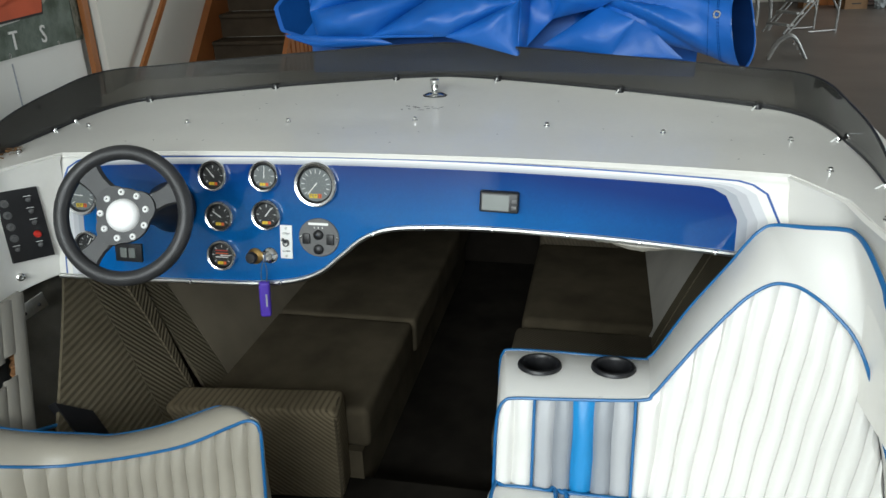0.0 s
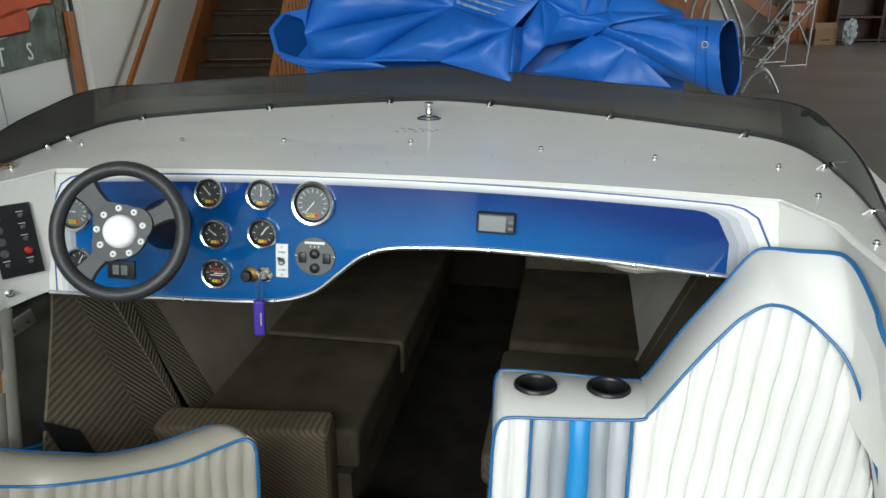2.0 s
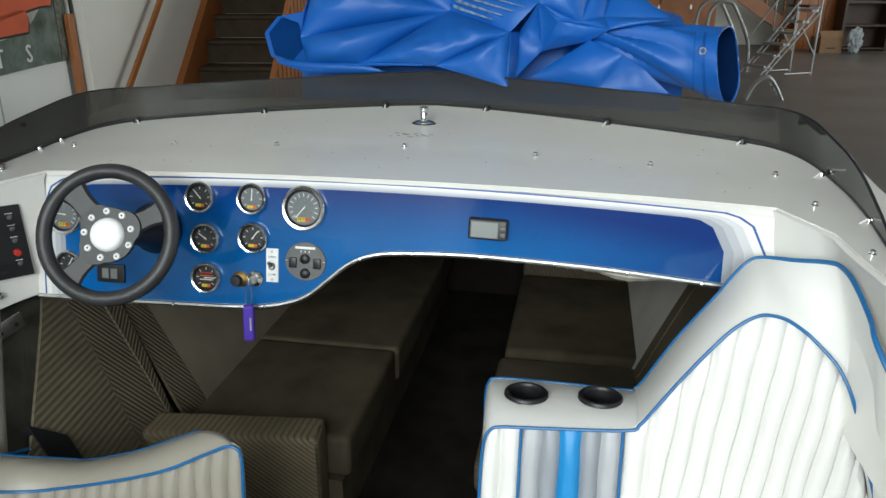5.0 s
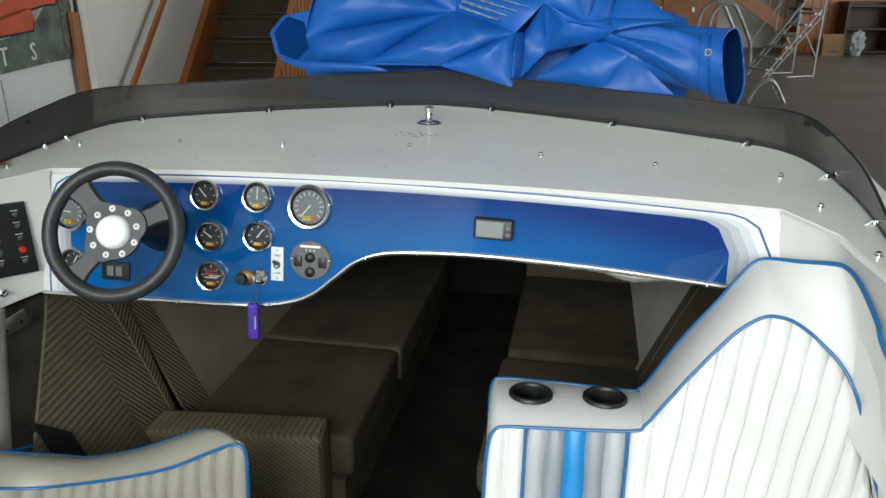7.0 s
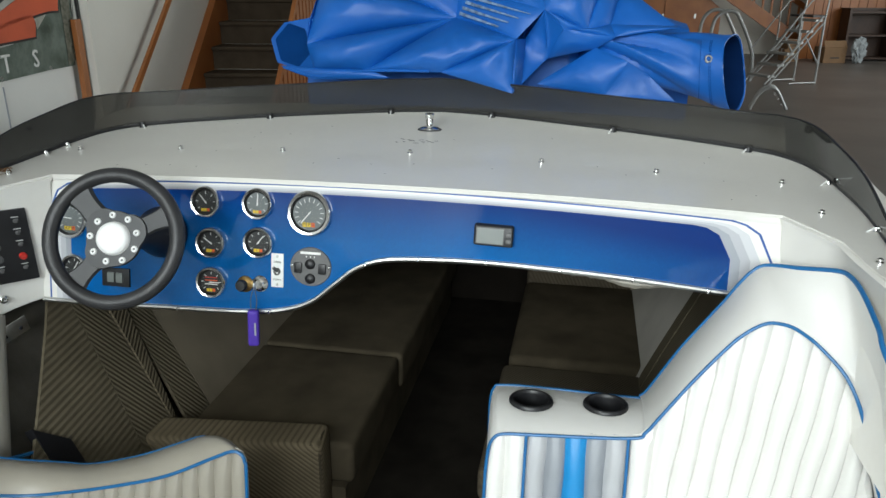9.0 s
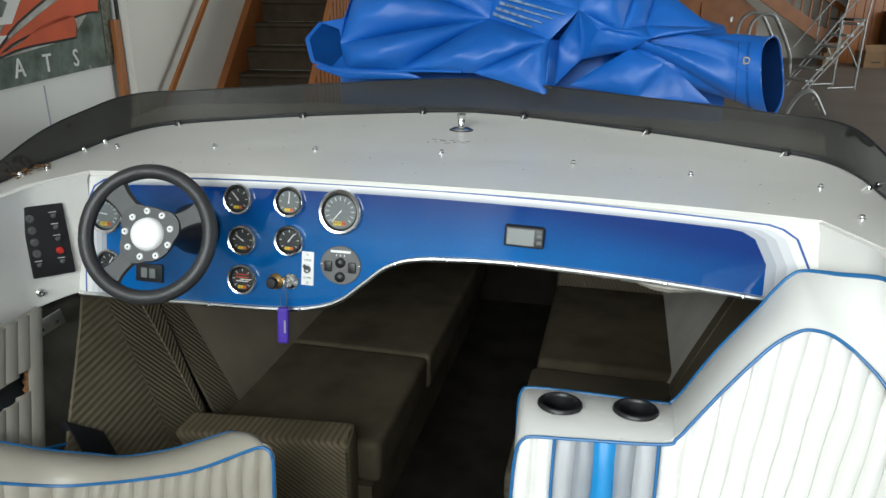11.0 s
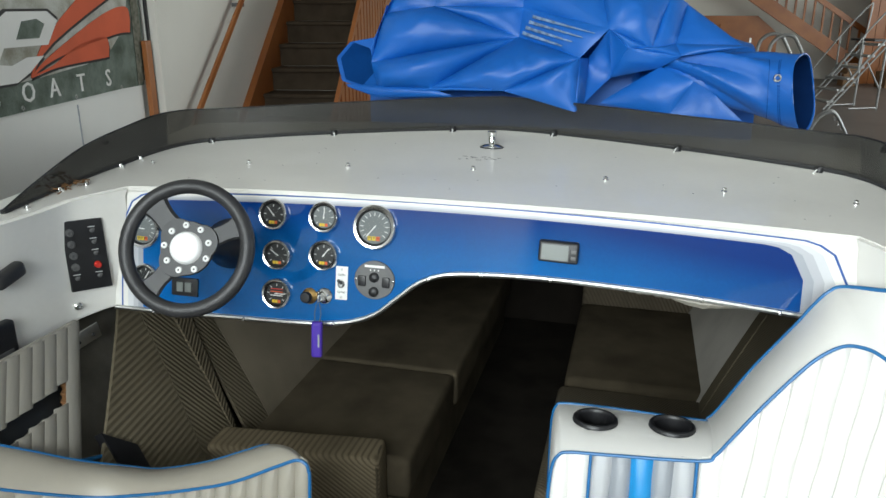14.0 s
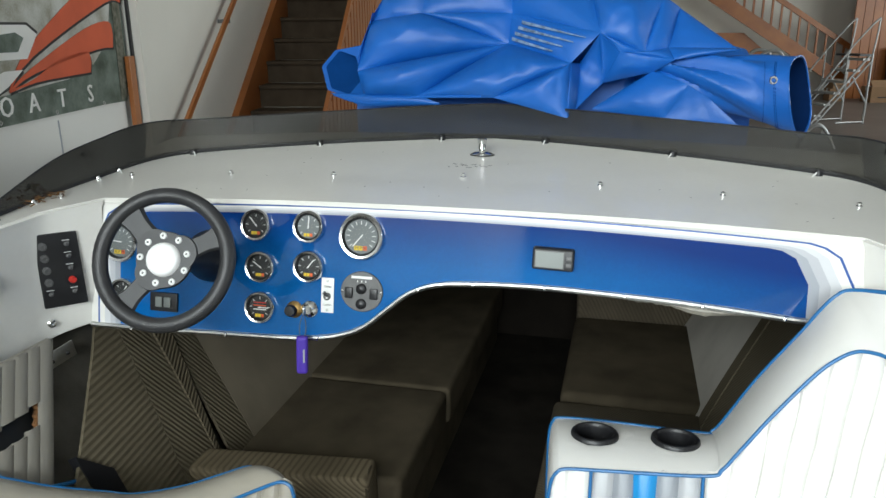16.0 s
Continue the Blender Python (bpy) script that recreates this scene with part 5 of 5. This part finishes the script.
ban_poly([(-4.0, 0.075), (-1.5, 0.085), (-0.45, 0.095), (-0.16, 0.09), (-0.12, 0.22), (-0.10, 0.45), (-0.12, 1.3), (-4.0, 1.3)], BAN_GREEN, 0.004, "sheet", "dark green and grey printed vinyl sheet")
ban_poly([(-4.0, 0.215), (-1.55, 0.215), (-1.2, 0.235), (-0.8, 0.265), (-0.52, 0.33), (-0.32, 0.46), (-0.22, 0.75), (-0.22, 1.28), (-4.0, 1.28)], BAN_PALE, 0.008, "pale_field")
ban_poly([(-0.24, 0.10), (-0.15, 0.12), (-0.13, 0.45), (-0.14, 1.28), (-0.26, 1.28), (-0.22, 0.7)], BAN_MOSS, 0.009, "mildew", "dark mildewed edge of the sheet")
# three flame stripes that fan out from one tip
for x1, y1, w in ((-0.57, 0.345, 0.115), (-0.28, 0.49, 0.15), (-0.12, 0.76, 0.17)):
    tip = (-1.33, 0.235)
    low = spline([(tip[0], tip[1], 0), (-1.10, 0.24 + (y1 - 0.25) * 0.30, 0), (x1 - 0.20, y1 - 0.55 * w, 0), (x1, y1 - 0.5 * w, 0)], 4)
    up = spline([(x1 + 0.02, y1, 0), (x1 - 0.02, y1 + 0.5 * w, 0), (x1 - 0.30, y1 + 0.22 * w, 0), (-1.12, 0.25 + (y1 - 0.25) * 0.38, 0), (tip[0], tip[1] + 0.01, 0)], 4)
    ban_poly([(p.x + 0.012, p.y - 0.012) for p in low + up], BLACK, 0.010, "flame_shadow")
    ban_poly([(p.x, p.y) for p in low + up], BAN_RED, 0.013, "flame", "red-orange flame stripe")
# large pale italic letter form with dark outline
E_OUT = [(-1.66, 0.225), (-1.44, 0.225), (-1.33, 0.265), (-1.20, 0.335), (-1.34, 0.335), (-1.46, 0.305), (-1.56, 0.315), (-1.50, 0.385), (-1.15, 0.385), (-1.04, 0.50), (-1.12, 0.545), (-1.44, 0.545), (-1.62, 0.46), (-1.74, 0.33)]
ban_poly([(x + 0.015 * (1 if x > -1.4 else -1), y + 0.012 * (1 if y > 0.38 else -1)) for x, y in E_OUT], BLACK, 0.0105, "logo_outline")
ban_poly(E_OUT, WHITE, 0.014, "logo_stroke")
ban_poly([(-1.40, 0.42), (-1.22, 0.42), (-1.16, 0.485), (-1.22, 0.51), (-1.34, 0.50)], BAN_GREEN, 0.0165, "logo_counter")
ban_poly([(-2.3, 0.24), (-1.95, 0.24), (-1.72, 0.52), (-1.82, 0.54), (-2.2, 0.5)], WHITE, 0.014, "logo_stroke")
for ch, x in (("B", -1.62), ("O", -1.36), ("A", -1.14), ("T", -0.885), ("S", -0.595)):
    words(ch, 0.135, BN @ Matrix.Translation((x, 0.168, 0.008)), WHITE, "letter", ban, 0.003)
for x in (-1.42, -0.95, -0.45):
    part("eyelet", lathe([(0.006, 0.006), (0.009, 0.010), (0.012, 0.006)], BN @ Matrix.Translation((x, 0.105, 0)), 14), ALU, ban)
for v in (1.2, 2.6, 3.92):
    tagged(hall_part("wall_joint", box(-2.251, -2.246, v, v + 0.008, FLOOR, 1.56), STRIPE_C), "thin joint between white wall panels", "joint", kind="structure")

# ---- far end of the hall ----
def bars(name, pts_list, r, mat, parent, label=""):
    for p in pts_list:
        part(name, hall(tube(p, r, 8)), mat, parent, label)


def rolling_ladder(u, v, s, turn):
    ld = hall_thing("rolling_ladder", "aluminium rolling boat ladder with handrails", "ladder", u, v, FLOOR, "aluminium ladders in the hall")
    M = Matrix.Translation((u, v, FLOOR)) @ pose(0, 0, 0, 0, 0, turn) @ Matrix.Scale(s, 4)
    P = lambda x, y, z: M @ Vector((x, y, z))
    for w in (-0.38, 0.38):
        bars("stringer", [[P(-1.25, w, 0.05), P(0.35, w, 1.75)]], 0.03 * s, ALU_DULL, ld)
        bars("stringer", [[P(-1.10, w, 0.05), P(0.42, w, 1.60)]], 0.025 * s, ALU_DULL, ld)
        bars("leg", [[P(0.42, w, 0.0), P(0.42, w, 1.75)]], 0.03 * s, ALU_DULL, ld)
        bars("brace", [[P(0.40, w, 0.55), P(-0.10, w, 1.2)], [P(-0.45, w, 0.05), P(0.40, w, 0.05)]], 0.022 * s, ALU_DULL, ld)
        bars("handrail", [[P(q.x, w, q.z) for q in spline([(-1.15, 0, 0.9), (-0.3, 0, 1.9), (0.42, 0, 2.6), (0.5, 0, 2.5), (0.42, 0, 1.7)], 5)]], 0.022 * s, ALU_DULL, ld)
        bars("upright", [[P(-0.35, w, 1.0), P(-0.35, w, 1.85)]], 0.02 * s, ALU_DULL, ld)
    for k in range(6):
        x, z = -1.05 + 0.26 * k, 0.25 + 0.277 * k
        part("tread", hall(moved(box(-0.11, 0.11, -0.38, 0.38, -0.03, 0.03, 0.005), M @ Matrix.Translation((x, 0, z)))), ALU_DULL, ld)
    part("platform", hall(moved(box(0.0, 0.45, -0.40, 0.40, 1.72, 1.77), M)), BLACK, ld)
    return ld


rolling_ladder(8.49, 19.1, 0.92, 20)
lad2 = hall_thing("folding_ladder", "small aluminium folding ladder standing on the floor", "ladder", 6.6, 15.0, FLOOR, "aluminium ladders in the hall")
for w in (0.0, 0.28):
    bars("hoop", [[Vector((6.30 + 0.35 * w + p.x, 15.0 + w, FLOOR + p.z)) for p in spline([(-0.35, 0, 0), (-0.20, 0, 0.31), (0, 0, 0.43), (0.16, 0, 0.34), (0.37, 0, 0)], 6)]], 0.03, ALU_DULL, lad2)
for k in range(3):
    f = 0.25 + 0.22 * k
    bars("rung", [[Vector((6.30 + 0.35 * (1 - f), 15.0, FLOOR + 0.43 * f)), Vector((6.30 + 0.1 + 0.35 * (1 - f), 15.28, FLOOR + 0.43 * f))]], 0.022, ALU_DULL, lad2)
lad3 = hall_thing("grab_rail", "bent aluminium grab rail of a dock ladder", "rail", 6.9, 19.6, FLOOR)
for w in (0, 0.9):
    bars("hoop", [[Vector((6.75 + p.x, 19.6 + w, FLOOR + p.z)) for p in spline([(-0.25, 0, 0), (-0.22, 0, 1.25), (-0.05, 0, 1.62), (0.25, 0, 1.68), (0.45, 0, 1.5), (0.85, 0, 0.7), (0.9, 0, 0)], 6)]], 0.045, ALU_DULL, lad3)

# stairs with balusters against the far wall, cupboard under them
fs = hall_thing("far_staircase", "orange oak staircase with balusters at the far wall", "stairs", 9, 26)
SLOPE = -0.62


def fz(u):
    return 2.42 + (u - 7.9) * SLOPE


hall_part("string", beam((4.6, 26.0, fz(4.6)), (12.0, 26.0, fz(12.0)), 0.08, 0.42), WOOD, fs, "orange stained oak string board")
hall_part("handrail", beam((4.6, 26.0, fz(4.6) + 1.15), (12.0, 26.0, fz(12.0) + 1.15), 0.09, 0.16), WOOD, fs)
for k in range(24):
    u = 4.8 + 0.30 * k
    hall_part("baluster", box(u - 0.03, u + 0.03, 25.97, 26.03, fz(u) + 0.1, fz(u) + 1.12), WOOD, fs)
cup = hall_thing("cupboard", "low orange oak cupboard under the stairs", "cupboard", 7.3, 26.4)
hall_part("body", prism([(5.6, FLOOR), (9.0, FLOOR), (9.0, 1.2), (8.3, 1.75), (5.6, 1.75)], 0.3, Matrix.Translation((0, 26.7, 0))), WOOD, cup)
for a in (6.05, 7.12):
    d = hall_part("door", prism([(a, FLOOR + 0.2), (a + 1.0, FLOOR + 0.2), (a + 1.0, 1.15), (a + 0.72, 1.5), (a, 1.5)], 0.04, Matrix.Translation((0, 26.395, 0))), WOOD, cup)
    hall_part("hinge", box(a + 0.98, a + 1.04, 26.33, 26.36, 0.9, 1.05), ALU, d)
for k in range(16):
    u = 11.35 + 0.28 * k
    tagged(hall_part("wood_panelling", box(u, u + 0.262, 25.4, 25.46, FLOOR, 5.2), WOOD), "vertical orange stained wall boards", "panelling", group="wall boards", kind="structure")


def carton(u, v, z, w, d, h, turn, flap=False):
    c = hall_thing("cardboard_box", "brown cardboard carton stacked on the floor", "box", u, v, z, "cartons by the wall")
    M = Matrix.Translation((u, v, z)) @ pose(0, 0, 0, 0, 0, turn)
    hall_part("carton", moved(box(-w / 2, w / 2, -d / 2, d / 2, 0, h, 0.01), M), CARDBOARD, c)
    hall_part("tape", moved(box(-w / 2 - 0.003, w / 2 + 0.003, -0.05, 0.05, h * 0.75, h + 0.003), M), STRIPE_A, c)
    hall_part("print_bar", moved(box(-w * 0.2, w * 0.2, -d / 2 - 0.004, -d / 2, h * 0.3, h * 0.38), M), BLACK, c)
    if flap:
        hall_part("flap", moved(box(-w / 2, w / 2, -0.01, 0.01, 0, h * 0.5), M @ Matrix.Translation((0, -d / 2, h)) @ pose(0, 0, 0, -35, 0, 0)), CARDBOARD, c)


carton(11.84, 24.3, FLOOR, 0.71, 0.6, 0.47, 4, True)
carton(10.73, 24.7, FLOOR, 0.46, 0.5, 0.38, -3)
carton(10.76, 24.7, FLOOR + 0.38, 0.43, 0.45, 0.28, 5)
chest = hall_thing("storage_cabinet", "dark brown open wooden cabinet with odds and ends", "cabinet", 13.79, 25.0)
for z in (FLOOR + 0.05, FLOOR + 0.75, FLOOR + 1.45):
    hall_part("shelf", box(12.54, 15.39, 24.75, 25.3, z, z + 0.06), WALNUT, chest)
for u in (12.51, 13.94, 15.39):
    hall_part("side_panel", box(u - 0.04, u + 0.04, 24.74, 25.32, FLOOR, FLOOR + 1.6), WALNUT, chest)
hall_part("back_panel", box(12.49, 15.39, 25.3, 25.34, FLOOR, FLOOR + 1.6), WALNUT, chest)
bagm = material("clear_plastic_bag", (0.36, 0.39, 0.40), 0.35, var=0.3, scale=20)
bg_t = hall_thing("plastic_bag", "crumpled pale plastic bag beside the cartons", "bag", 12.50, 23.9)
bm = bmesh.new()
bmesh.ops.create_icosphere(bm, subdivisions=4, radius=0.4)
for vtx in bm.verts:
    n_ = 1 + 0.5 * noise.noise(vtx.co * 9)
    vtx.co = Vector((vtx.co.x * n_ * 0.5 * (1 + 0.5 * vtx.co.z), vtx.co.y * n_ * 0.4, max(-0.38, vtx.co.z * n_ * 0.95)))
part("bag", hall(moved(bm, Matrix.Translation((12.50, 23.9, FLOOR + 0.38)))), bagm, bg_t)

# ---- trailer under the boat ----
tr = thing("boat_trailer", "galvanised boat trailer under the hull", "trailer", at=(0, 1, FLOOR))
for x in (-0.6, 0.6):
    part("beam", box(x - 0.05, x + 0.05, -1.6, 4.2, FLOOR + 0.12, FLOOR + 0.24, 0.008), TRAILER, tr)
    part("bunk", box(x - 0.06, x + 0.06, -1.2, 3.4, FLOOR + 0.24, 0.05, 0.01), CARPET, tr)
for y in (-1.2, 0.8, 2.8):
    part("cross_beam", box(-0.65, 0.65, y - 0.04, y + 0.04, FLOOR + 0.10, FLOOR + 0.2), TRAILER, tr)
for x in (-1.05, 1.05):
    w = part("wheel", lathe([(0.10, -0.08), (0.18, -0.09), (0.28, -0.09), (0.30, -0.05), (0.30, 0.05), (0.28, 0.09), (0.18, 0.09), (0.10, 0.08)], Matrix.Translation((x, -0.4, FLOOR + 0.30)) @ pose(0, 0, 0, 0, 90, 0), 32), RUBBER, tr)
    part("rim", lathe([(0, 0.05), (0.1, 0.06), (0.175, 0.085), (0.18, -0.085), (0, -0.05)], Matrix.Translation((x, -0.4, FLOOR + 0.30)) @ pose(0, 0, 0, 0, 90, 0), 24), TRAILER, w)
part("axle", box(-1.0, 1.0, -0.44, -0.36, FLOOR + 0.26, FLOOR + 0.34), TRAILER, tr)
